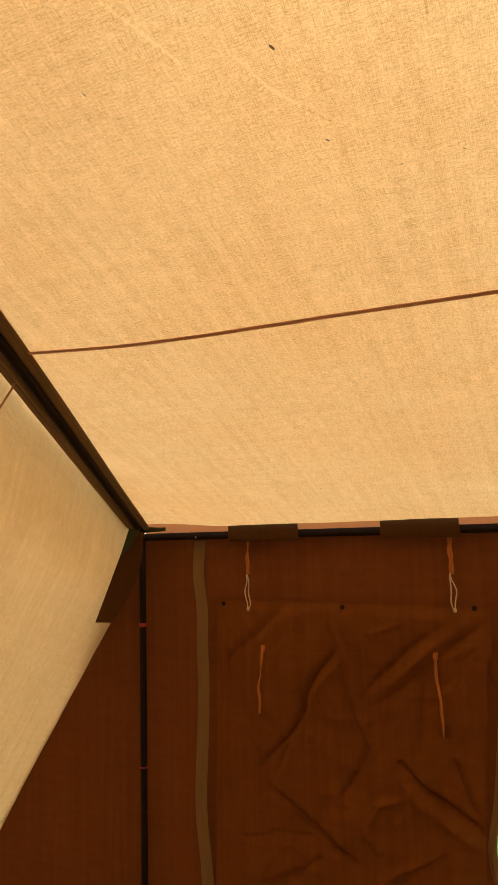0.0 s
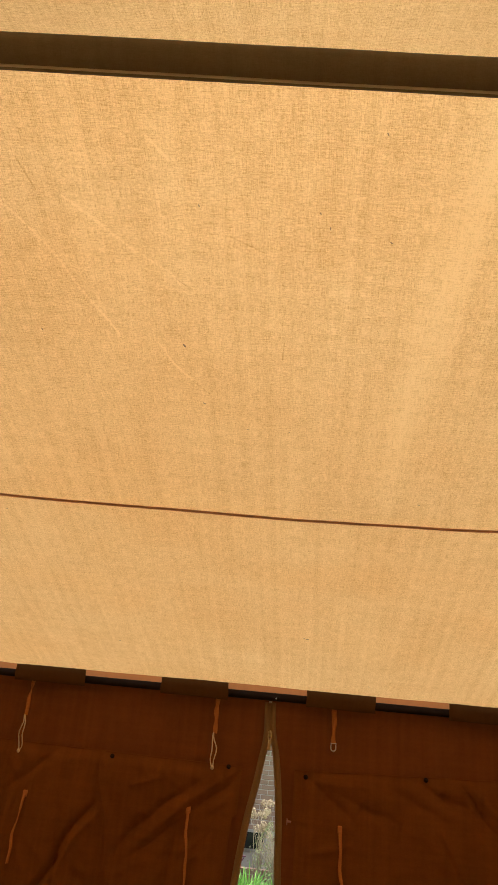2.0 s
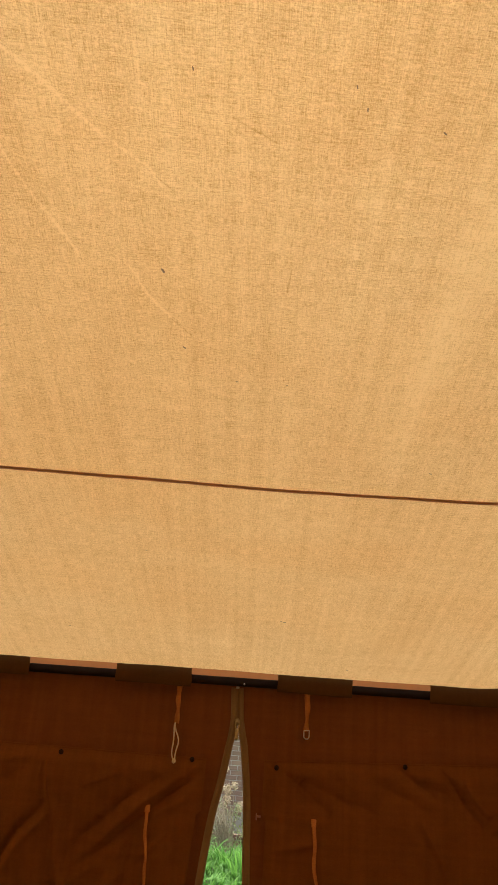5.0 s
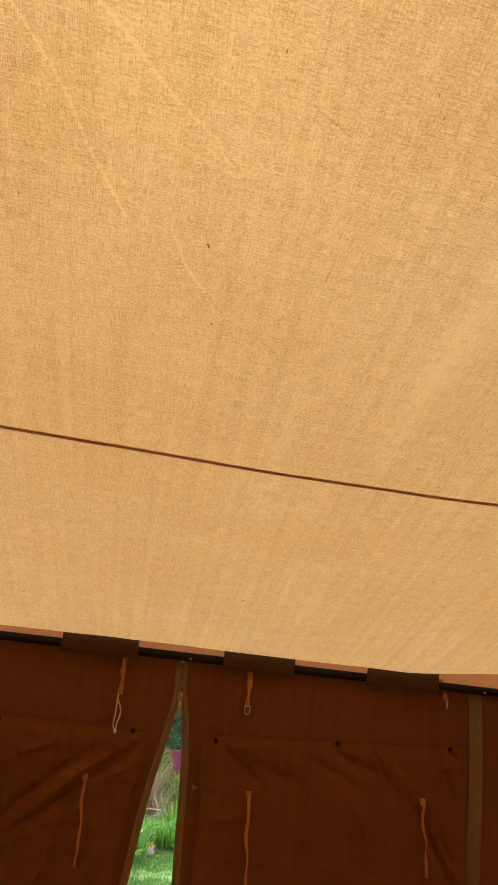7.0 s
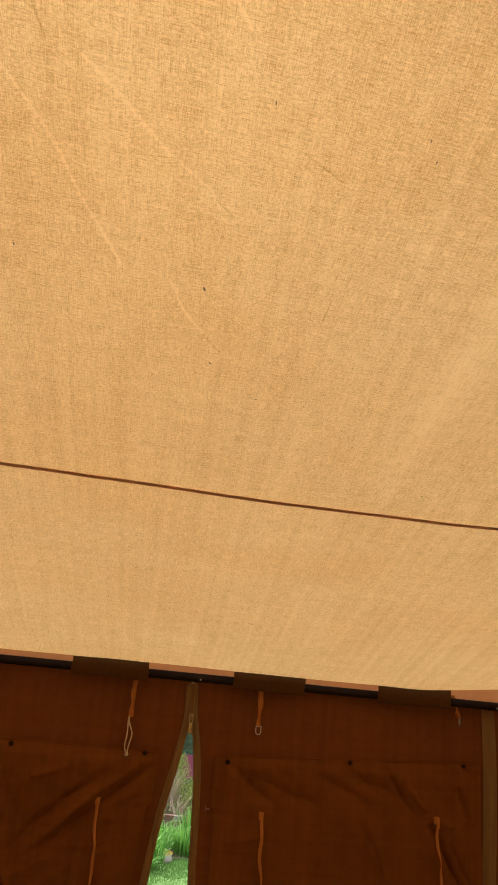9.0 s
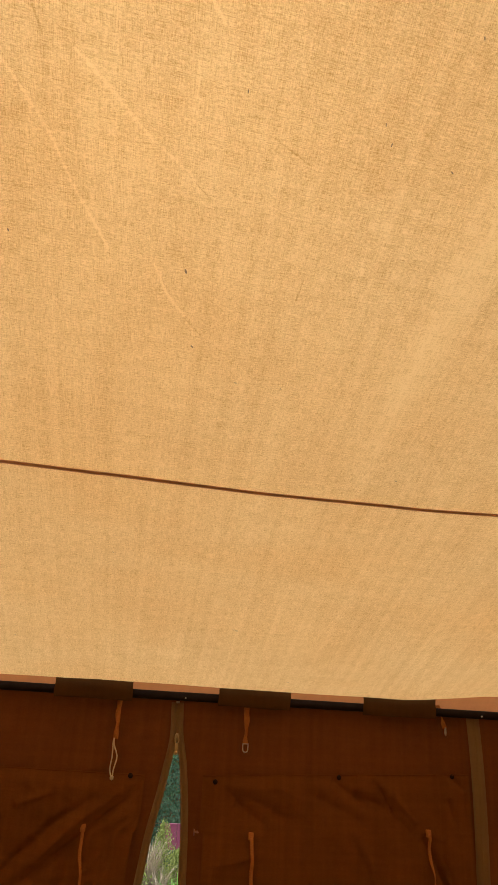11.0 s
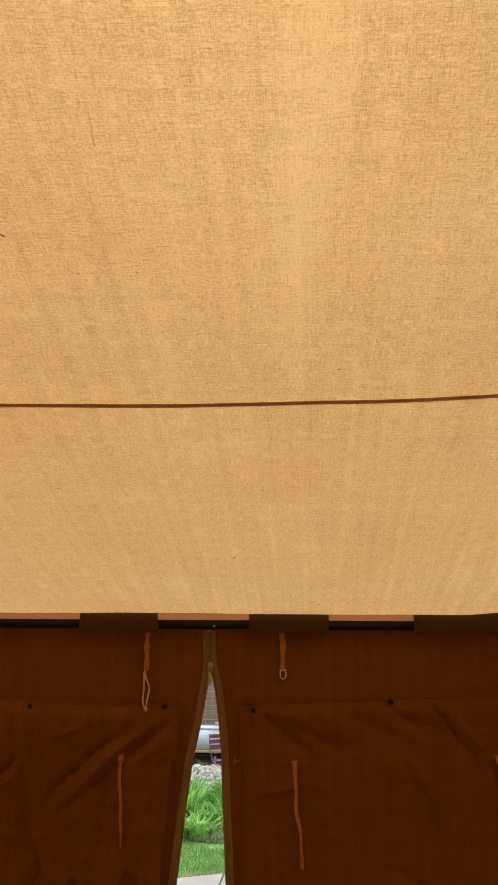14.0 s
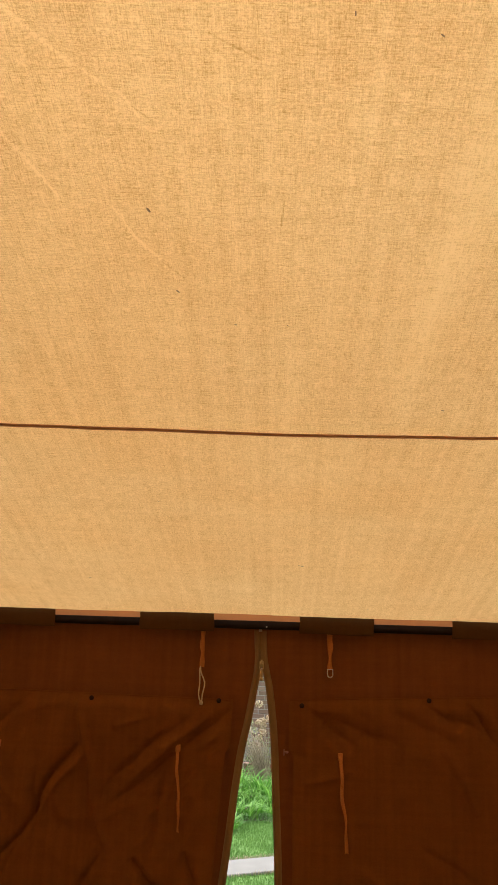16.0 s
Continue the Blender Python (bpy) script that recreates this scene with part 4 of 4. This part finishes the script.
def blade(verts, faces, root, way, length, width, bend, steps=4, fold=0.0):
    """A tapering leaf that starts upright and bends over towards way (an angle)."""
    base = len(verts)
    x, y, z = root
    dx, dy = math.cos(way), math.sin(way)
    px, py = -dy, dx
    lean = 0.12
    for k in range(steps + 1):
        f = k / steps
        w = width * (1 - f ** 2.2) * (0.55 + 0.45 * min(1, f * 4)) + 0.0004
        verts.append((x - px * w / 2, y - py * w / 2, z))
        verts.append((x + px * w / 2, y + py * w / 2, z + fold * w))
        a = lean + bend * f * f
        s = length / steps
        x, y, z = x + dx * s * math.sin(a), y + dy * s * math.sin(a), z + s * math.cos(a)
    for k in range(steps):
        i = base + 2 * k
        faces.append((i, i + 1, i + 3, i + 2))


def small_leaf(verts, faces, p, n, up, size, shape=0.62):
    """One pointed leaf, slightly cupped."""
    n = n.normalized()
    t = (up - n * up.dot(n)).normalized()
    s = n.cross(t)
    base = len(verts)
    for a, c, d in ((0, -0.5, 0), (-shape * 0.5, -0.08, 0.10), (0, 0.0, 0.0), (shape * 0.5, -0.08, 0.10), (0, 0.55, -0.06)):
        verts.append(tuple(p + s * (a * size) + t * (c * size) + n * (d * size)))
    faces.extend(((base, base + 2, base + 1), (base, base + 3, base + 2), (base + 1, base + 2, base + 4), (base + 2, base + 3, base + 4)))


# ---- garden: ground, path, lawn ----
def spread(c):
    return math.copysign(abs(c) ** 2.2, c)


ground = mesh_object("ground", sheet(90, 90, lambda a, b: Vector((spread(a * 2 - 1) * 220, 8 + spread(b * 2 - 1) * 220, 0.006 * noise.noise((a * 60, b * 60, 0)))), lambda a, b: (a, b)), SOIL)
tagged(ground, "green garden lawn ground reaching into the distance", "lawn", kind="structure")

pavement = thing("pavement", "pale concrete garden path bending across the lawn", "path", kind="structure", at=Matrix.Identity(4))
x = -3.6
while x < 2.4:
    w = 0.58
    bm = bmesh.new()
    g = 0.006
    lo = [(x + g, path_near(x + g)), (x + w / 2, path_near(x + w / 2)), (x + w - g, path_near(x + w - g))]
    hi = [(x + w - g, path_far(x + w - g)), (x + w / 2, path_far(x + w / 2)), (x + g, path_far(x + g))]
    lift = 0.022 + 0.004 * rng.random()
    ring = [bm.verts.new((px, py, lift)) for px, py in lo + hi]
    bot = [bm.verts.new((px, py, -0.03)) for px, py in lo + hi]
    bm.faces.new(ring)
    for k in range(6):
        bm.faces.new((bot[k], bot[(k + 1) % 6], ring[(k + 1) % 6], ring[k]))
    bmesh.ops.recalc_face_normals(bm, faces=bm.faces)
    bmesh.ops.bevel(bm, geom=[e for e in bm.edges if all(v.co.z > 0 for v in e.verts)], offset=0.006, segments=1, affect='EDGES')
    part("paving_slab", bm, SLAB, pavement, smooth=False)
    x += w

verts, faces = [], []
for _ in range(170000):
    y = 2.6 + 8.4 * rng.random() ** 0.85
    x = rng.uniform(0.1 - 0.16 * y, 0.45 + 0.09 * y)
    if path_near(x) - 0.01 < y < path_far(x) + 0.012 or y > bed_front(x) + 0.35:
        continue
    patch = noise.noise((x * 1.6, y * 1.6, 0)) + 0.5 * noise.noise((x * 5, y * 5, 3))
    if patch < -0.35 and rng.random() < 0.5:
        continue
    blade(verts, faces, (x, y, 0), rng.uniform(0, 6.28), (0.014 + 0.022 * rng.random()) * (1 + 0.7 * patch), 0.0028 + 0.0022 * rng.random(), rng.uniform(0.5, 2.0), 2)
lawn = new("grass", mesh_from("grass", verts, faces, LAWN))
tagged(lawn, "short green lawn grass with uneven tufts", "grass", kind="stuff")
verts, faces = [], []
for _ in range(2600):
    x = rng.uniform(-1.2, 1.3)
    far_side = rng.random() < 0.7
    y = path_far(x) + abs(rng.gauss(0, 0.035)) if far_side else path_near(x) - abs(rng.gauss(0, 0.02))
    blade(verts, faces, (x, y, 0), rng.uniform(0, 6.28), 0.02 + 0.03 * rng.random(), 0.004, rng.uniform(0.8, 2.4), 2)
fringe = new("dry_grass", mesh_from("dry_grass", verts, faces, DRY))
tagged(fringe, "dry tan grass along the edge of the path", "grass", kind="stuff")

verts, faces = [], []
n = 26
for j in range(n + 1):
    for i in range(n + 1):
        x = -2.6 + 5.2 * i / n
        y0 = bed_front(x)
        y = y0 + (13.6 - y0) * j / n
        verts.append((x, y, 0.012 + 0.02 * abs(noise.noise((x * 4, y * 4, 0))) + 0.03 * smoothstep(0, 0.2, j / n)))
for j in range(n):
    for i in range(n):
        k = j * (n + 1) + i
        faces.append((k, k + 1, k + n + 2, k + n + 1))
bed = new("flower_bed", mesh_from("flower_bed", verts, faces, EARTH))
tagged(bed, "dark earth of the planted flower bed", "flower bed", kind="structure")


# ---- garden: plants ----
def iris_mesh(seed, count, height):
    r = random.Random(seed)
    verts, faces = [], []
    for _ in range(count):
        a = r.uniform(0, 6.28)
        d = 0.16 * math.sqrt(r.random())
        blade(verts, faces, (d * math.cos(a), d * math.sin(a), 0), a + r.uniform(-0.8, 0.8), height * r.uniform(0.35, 1.1), r.uniform(0.012, 0.026), r.uniform(0.7, 3.0), 7, 0.3)
    return mesh_from("iris_leaves", verts, faces, IRIS)


kinds = []
for seed, count, height in ((1, 104, 0.42), (2, 92, 0.36), (3, 112, 0.46)):
    e = new("iris_plant")
    e.matrix_basis = pose(0, -40 - seed, -30)
    leaves = new("leaves", iris_mesh(seed, count, height))
    leaves.parent = e
    tagged(e, "clump of green strap-shaped iris leaves in the bed", "plant", "iris clumps")
    kinds.append(e)
spots = []
x = -1.55
while x < 1.75:
    for row in range(6 if x < 0.38 else 4):
        spots.append((x + rng.uniform(-0.08, 0.08) + 0.13 * (row % 2), bed_front(x) + 0.20 + row * 0.33 + rng.uniform(-0.08, 0.08)))
    x += 0.27
for k, (x, y) in enumerate(spots):
    src = kinds[rng.randrange(3)]
    m = pose(x, y, 0.02, 0, 0, rng.uniform(0, 360)) @ Matrix.Diagonal((1, 1, rng.uniform(0.70, 1.12) * (0.72 + 0.28 * smoothstep(0.15, 0.9, y - bed_front(x))), 1))
    if k < 3:
        kinds[k].matrix_basis = m
    else:
        c = copy_thing(src, m)


def leaf_mound(name, x, y, rx, ry, h, count, size, material, label, category, kind="", z0=0.0, seed=0, flat=0.4):
    """A low mound or bush of separate leaves."""
    r = random.Random(seed)
    verts, faces = [], []
    for _ in range(count):
        a = r.uniform(0, 6.28)
        u = r.random() ** 0.5
        lump = 1 + 0.35 * noise.noise((math.cos(a) * 1.6, math.sin(a) * 1.6, seed + u * 2))
        zf = r.random()
        prof = math.sin(math.pi * (0.18 + 0.80 * zf)) ** 0.8
        p = Vector((rx * u * lump * prof * math.cos(a), ry * u * lump * prof * math.sin(a), z0 + h * zf * (0.75 + 0.3 * lump)))
        nrm = Vector((math.cos(a) + r.gauss(0, 0.5), math.sin(a) + r.gauss(0, 0.5), flat + r.gauss(0, 0.6)))
        small_leaf(verts, faces, p, nrm, Vector((r.gauss(0, 0.4), r.gauss(0, 0.4), 1)), size * r.uniform(0.6, 1.3))
    ob = new(name)
    ob.matrix_basis = pose(x, y, 0)
    lv = new("leaves", mesh_from("leaves", verts, faces, material))
    lv.parent = ob
    return tagged(ob, label, category, "", kind)


def stems(parent, pts_list, radius, material, name="stem"):
    bm = bmesh.new()
    for pts in pts_list:
        tube(pts, [radius * (1 - 0.6 * k / (len(pts) - 1)) for k in range(len(pts))], 5, False, bm)
    return part(name, bm, material, parent)


for x, seed in ((-0.62, 1), (-0.30, 2), (0.0, 3), (0.28, 4)):
    leaf_mound("ground_cover", x, bed_front(x) + 0.05, 0.2, 0.11, 0.085, 420, 0.018, COVER, "low blue-green ground cover at the bed's edge", "plant", seed=seed)


def arch(p, way, reach, top, n=7):
    """A stem that rises and leans outward."""
    return [Vector((p[0] + math.cos(way) * reach * (k / n) ** 1.6, p[1] + math.sin(way) * reach * (k / n) ** 1.6, p[2] + top * math.sin(0.5 * math.pi * min(1.0, 1.05 * k / n)))) for k in range(n + 1)]


def dried_hydrangea(x, y, h, seed, heads):
    r = random.Random(seed)
    ob = thing("dried_hydrangea", "dried tan hydrangea heads on bare stems", "plant", at=pose(x, y, 0))
    lines = []
    for _ in range(heads):
        pts = arch((r.uniform(-0.06, 0.06), r.uniform(-0.06, 0.06), 0), r.uniform(0, 6.28), r.uniform(0.08, 0.36), h * r.uniform(0.62, 1.0))
        lines.append(pts)
    stems(ob, lines, 0.006, DRY)
    for pts in lines:
        verts, faces = [], []
        c = pts[-1]
        for _ in range(60):
            d = Vector((r.gauss(0, 1), r.gauss(0, 1), r.gauss(0, 0.8))).normalized()
            small_leaf(verts, faces, c + d * 0.052 * r.uniform(0.7, 1.1), d + Vector((r.gauss(0, .3), r.gauss(0, .3), r.gauss(0, .3))), Vector((r.gauss(0, 1), r.gauss(0, 1), 1)), 0.032 * r.uniform(0.7, 1.2), 0.9)
        hd = new("flower_head", mesh_from("flower_head", verts, faces, DRYHEAD))
        hd.parent = ob
    return ob


dried_hydrangea(-0.14, 10.5, 1.10, 5, 15)
dried_hydrangea(0.26, 10.7, 0.95, 6, 9)


def fountain_grass(x, y, h, seed, count):
    r = random.Random(seed)
    verts, faces = [], []
    for _ in range(count):
        a = r.uniform(0, 6.28)
        blade(verts, faces, (r.gauss(0, 0.04), r.gauss(0, 0.04), 0), a, h * r.uniform(0.7, 1.25), 0.009, r.uniform(0.8, 2.4), 8)
    ob = thing("dry_grass_tuft", "arching dry beige ornamental grass tuft", "plant", at=pose(x, y, 0.02))
    lv = new("foliage", mesh_from("foliage", verts, faces, DRY))
    lv.parent = ob
    return ob


fountain_grass(0.70, 11.4, 0.85, 3, 150)
fountain_grass(0.86, 11.0, 0.5, 4, 60)
fountain_grass(0.10, 10.25, 0.60, 5, 60)
fountain_grass(-0.92, 10.86, 0.34, 6, 70)


def stem_bundle(x, y, seed, count):
    """Cut dry stems that lean together to one side."""
    r = random.Random(seed)
    ob = thing("stem_bundle", "leaning bundle of dry grey-brown plant stems", "plant", at=pose(x, y, 0))
    lines = []
    for _ in range(count):
        a = Vector((r.gauss(0, 0.05), r.gauss(0, 0.04), 0))
        b = Vector((-0.20 + r.gauss(0, 0.09), r.gauss(0, 0.08), r.uniform(0.5, 0.82)))
        lines.append([a.lerp(b, k / 5) + Vector((0.03 * math.sin(math.pi * k / 5), 0, 0)) for k in range(6)])
    stems(ob, lines, 0.0055, DRY)
    return ob


stem_bundle(0.24, 9.95, 41, 70)
leaf_mound("young_shrub", 0.02, 10.25, 0.30, 0.22, 0.80, 700, 0.030, YOUNG, "open pale green young shrub among dry stems", "shrub", seed=17)
leaf_mound("young_shrub", 0.34, 10.3, 0.24, 0.2, 0.62, 450, 0.030, YOUNG, "open pale green young shrub among dry stems", "shrub", seed=18)


def shrub(x, y, r0, h, seed, count, size, label):
    ob = leaf_mound("shrub", x, y, r0, r0, h, count, size, LIME, label, "shrub", seed=seed)
    rr = random.Random(seed)
    stems(ob, [arch((0, 0, 0), rr.uniform(0, 6.28), r0 * rr.uniform(0.3, 0.8), h * rr.uniform(0.6, 0.95)) for _ in range(9)], 0.007, DRY)
    return ob


shrub(0.88, 11.9, 0.21, 0.92, 7, 3200, 0.030, "upright yellow-green leafy shrub in the bed")
shrub(1.10, 11.5, 0.20, 0.60, 8, 2000, 0.030, "small yellow-green shrub beside the dry grass")
shrub(0.55, 10.7, 0.18, 0.55, 9, 380, 0.040, "low yellow-green shrub behind the iris leaves")


def rock(name, x, y, sx, sy, sz, seed, material=STONE, label="pale weathered garden rock", z=0.0):
    bm = bmesh.new()
    bmesh.ops.create_icosphere(bm, subdivisions=3, radius=1.0)
    for v in bm.verts:
        k = 1 + 0.28 * noise.noise(v.co * 1.3 + Vector((seed, 0, 0))) + 0.10 * noise.noise(v.co * 4 + Vector((0, seed, 0)))
        v.co = Vector((v.co.x * sx * k, v.co.y * sy * k, max(-0.25, v.co.z) * sz * k))
    ob = mesh_object(name, bm, material)
    ob.matrix_basis = pose(x, y, z + sz * 0.2, 0, 0, seed * 40)
    return tagged(ob, label, "rock", "garden rocks")


rock("rock", 0.60, 8.80, 0.15, 0.11, 0.085, 1.0)
rock("rock", 0.36, 8.32, 0.05, 0.05, 0.04, 3.0)
leaf_mound("yellow_flowers", 0.63, 8.79, 0.12, 0.08, 0.05, 420, 0.014, LICHEN, "cushion of small yellow flowers on the rock", "plant", z0=0.075, seed=21)

# pale stones banked in front of the terrace
bank = bmesh.new()
for k in range(520):
    u, v = rng.random(), rng.random()
    m = Matrix.Translation((-1.85 + 1.25 * u, 9.95 + 0.8 * v, 0.03 + 0.26 * math.sin(math.pi * (0.1 + 0.7 * v)))) @ pose(0, 0, 0, rng.uniform(0, 360), rng.uniform(0, 360), 0)
    bmesh.ops.create_icosphere(bank, subdivisions=1, radius=rng.uniform(0.025, 0.055), matrix=m @ Matrix.Diagonal((1.3, 0.9, 0.7, 1)))
gravel = mesh_object("gravel", bank, RUBBLE, False)
tagged(gravel, "bank of small pale stones before the terrace", "gravel", kind="stuff")

# ivy over the far fence
fence = mesh_object("fence_panel", box((0.5, 14.06, 0), (4.5, 14.14, 2.3), 0.01), OAK, False)
tagged(fence, "weathered wooden garden fence behind the ivy", "fence", kind="structure")
verts, faces = [], []
r = random.Random(31)
for _ in range(9000):
    x, z = r.uniform(0.45, 2.6), r.uniform(0.1, 2.45)
    y = 14.0 - 0.10 * abs(noise.noise((x * 3, z * 3, 2))) - 0.05 * r.random()
    small_leaf(verts, faces, Vector((x, y, z)), Vector((r.gauss(0, 0.4), -1, 0.5 + r.gauss(0, 0.3))), Vector((r.gauss(0, 0.4), 0, -1)), r.uniform(0.035, 0.065), 0.9)
ivy = new("ivy", mesh_from("ivy", verts, faces, IVY))
tagged(ivy, "dense dark green ivy climbing over the fence", "ivy", kind="stuff")


# ---- garden: terrace things ----
def bistro_chair(m, label):
    """A folding metal garden chair: two crossed leg frames, slatted seat and back."""
    ob = thing("folding_chair", label, "chair", at=m)
    for s in (-1, 1):
        part("leg_frame", tube([(s * 0.20, -0.22, 0.0), (s * 0.20, 0.02, 0.24), (s * 0.20, 0.20, 0.45), (s * 0.20, 0.27, 0.62), (s * 0.20, 0.30, 0.86)], 0.011, 8), PURPLE, ob)
        part("leg", tube([(s * 0.18, 0.24, 0.0), (s * 0.18, 0.02, 0.22), (s * 0.18, -0.19, 0.44)], 0.010, 8), PURPLE, ob)
    for k in range(7):
        y = -0.20 + 0.062 * k
        part("seat_slat", box((-0.21, y, 0.448), (0.21, y + 0.048, 0.462), 0.003), PURPLE, ob, smooth=False)
    for k in range(3):
        z = 0.62 + 0.082 * k
        y = 0.268 + 0.014 * k
        part("back_slat", box((-0.205, y - 0.006, z), (0.205, y + 0.006, z + 0.062), 0.003), PURPLE, ob, smooth=False)
    part("stretcher", tube([(-0.2, -0.19, 0.03), (0.2, -0.19, 0.03)], 0.008, 8), PURPLE, ob)
    return ob


bistro_chair(pose(-0.55, 10.52, 0.0, 0, 0, 48) @ Matrix.Diagonal((0.86, 0.86, 0.86, 1)), "purple folding metal garden chair on the terrace")

table = thing("garden_table", "weathered wooden garden table against the house", "table", at=pose(-1.05, 11.35, 0))
part("tabletop", box((-0.55, -0.30, 0.425), (0.42, 0.30, 0.46), 0.006), OAK, table, smooth=False)
for sx in (-0.48, 0.35):
    for sy in (-0.24, 0.24):
        part("leg", box((sx - 0.025, sy - 0.025, 0), (sx + 0.025, sy + 0.025, 0.425), 0.004), OAK, table, smooth=False)
# a dark block added to stand for the shade under the table
table_dark = thing("planter_trough", "dark block added for the shade under the garden table", "planter", at=pose(-1.08, 11.42, 0))
part("body", box((-0.46, -0.16, 0.0), (0.36, 0.16, 0.36), 0.02, segments=2), UNDERSHADE, table_dark)
part("rim", box((-0.48, -0.18, 0.36), (0.38, 0.18, 0.39), 0.008), UNDERSHADE, table_dark)
crate = thing("storage_box", "pale blue plastic box on the wooden table", "box", at=pose(-1.10, 11.35, 0.46))
part("body", box((-0.42, -0.22, 0.0), (0.36, 0.22, 0.29), 0.012, segments=3), PALEBLUE, crate)
part("lid", box((-0.425, -0.225, 0.29), (0.365, 0.225, 0.325), 0.010, segments=3), PALEBLUE, crate)
leaner = thing("slatted_panel", "white slatted panel leaning by the house wall", "panel", at=pose(-0.68, 11.15, 0.0, -14))
for k in range(9):
    part("slat", box((-0.20, -0.008, 0.50 + 0.042 * k), (0.20, 0.008, 0.535 + 0.042 * k), 0.003), WHITEWOOD, leaner, smooth=False)
for sx in (-0.17, 0.17):
    part("post", box((sx - 0.02, 0.0085, 0.0), (sx + 0.02, 0.03, 0.87), 0.003), WHITEWOOD, leaner, smooth=False)

board = thing("painted_board", "magenta painted wooden board before the ivy", "board", at=pose(1.18, 13.3, 0))
for k in range(4):
    part("plank", box((-0.28 + 0.15 * k, -0.012, 0.50), (-0.135 + 0.15 * k, 0.012, 0.90), 0.004), MAGENTA, board, smooth=False)
for px in (-0.24, 0.24):
    part("post", box((px - 0.03, 0.012, 0.0), (px + 0.03, 0.06, 0.85), 0.004), OAK, board, smooth=False)
part("rail", box((-0.20, 0.0125, 0.60), (0.20, 0.04, 0.68), 0.004), MAGENTA, board, smooth=False)

# ---- garden: house wall, bricks last ----
house = thing("house", "brown brick house wall beyond the garden", "house", kind="structure", at=Matrix.Identity(4))
part("wall", box((-5, 12.22, 0), (0.62, 12.5, 3.4)), MORTAR, house, "mortar-jointed brick wall", smooth=False)
win = part("window", box((-0.50, 12.19, 0.30), (-0.12, 12.219, 0.60), 0.004), WHITE, house, "small grey-framed cellar window", smooth=False)
part("pane", box((-0.465, 12.180, 0.335), (-0.155, 12.188, 0.565)), DARKGLASS, win, "dark glass", smooth=False)
meter = part("meter_box", box((-0.62, 12.12, 0.72), (-0.41, 12.21, 0.97), 0.006), WHITEWOOD, house, "pale grey box fixed to the bricks", smooth=False)
part("door", box((-0.605, 12.112, 0.735), (-0.425, 12.119, 0.955), 0.003), WHITEWOOD, meter, smooth=False)
edging = thing("edging_wall", "low red brick edging behind the flower bed", "low wall", kind="structure", at=Matrix.Identity(4))
part("core", box((-0.55, 10.86, 0), (0.9, 10.97, 0.21)), MORTAR, edging, smooth=False)


def brick_mesh(l, d, h, material, name):
    bm = box((-l / 2, -d / 2, -h / 2), (l / 2, d / 2, h / 2), 0.004)
    me = bpy.data.meshes.new(name)
    bm.to_mesh(me)
    bm.free()
    me.materials.append(material)
    return me


full = brick_mesh(0.213, 0.03, 0.064, BRICK, "brick")
for row in range(24):
    z = 0.34 + row * 0.075
    for k in range(11):
        x = -1.72 + 0.225 * k + (0.1125 if row % 2 else 0)
        if x > 0.52 or (-0.62 < x < 0.0 and z < 0.64):
            continue
        o = new("brick", full)
        o.parent = house
        o.location = (x, 12.2275 + rng.uniform(-0.002, 0.002), z)
red = brick_mesh(0.213, 0.12, 0.064, REDBRICK, "red_brick")
for row in range(3):
    for k in range(6):
        o = new("brick", red)
        o.parent = edging
        o.location = (-0.42 + 0.225 * k + (0.11 if row % 2 else 0), 10.905 + rng.uniform(-0.004, 0.004), 0.035 + row * 0.075)
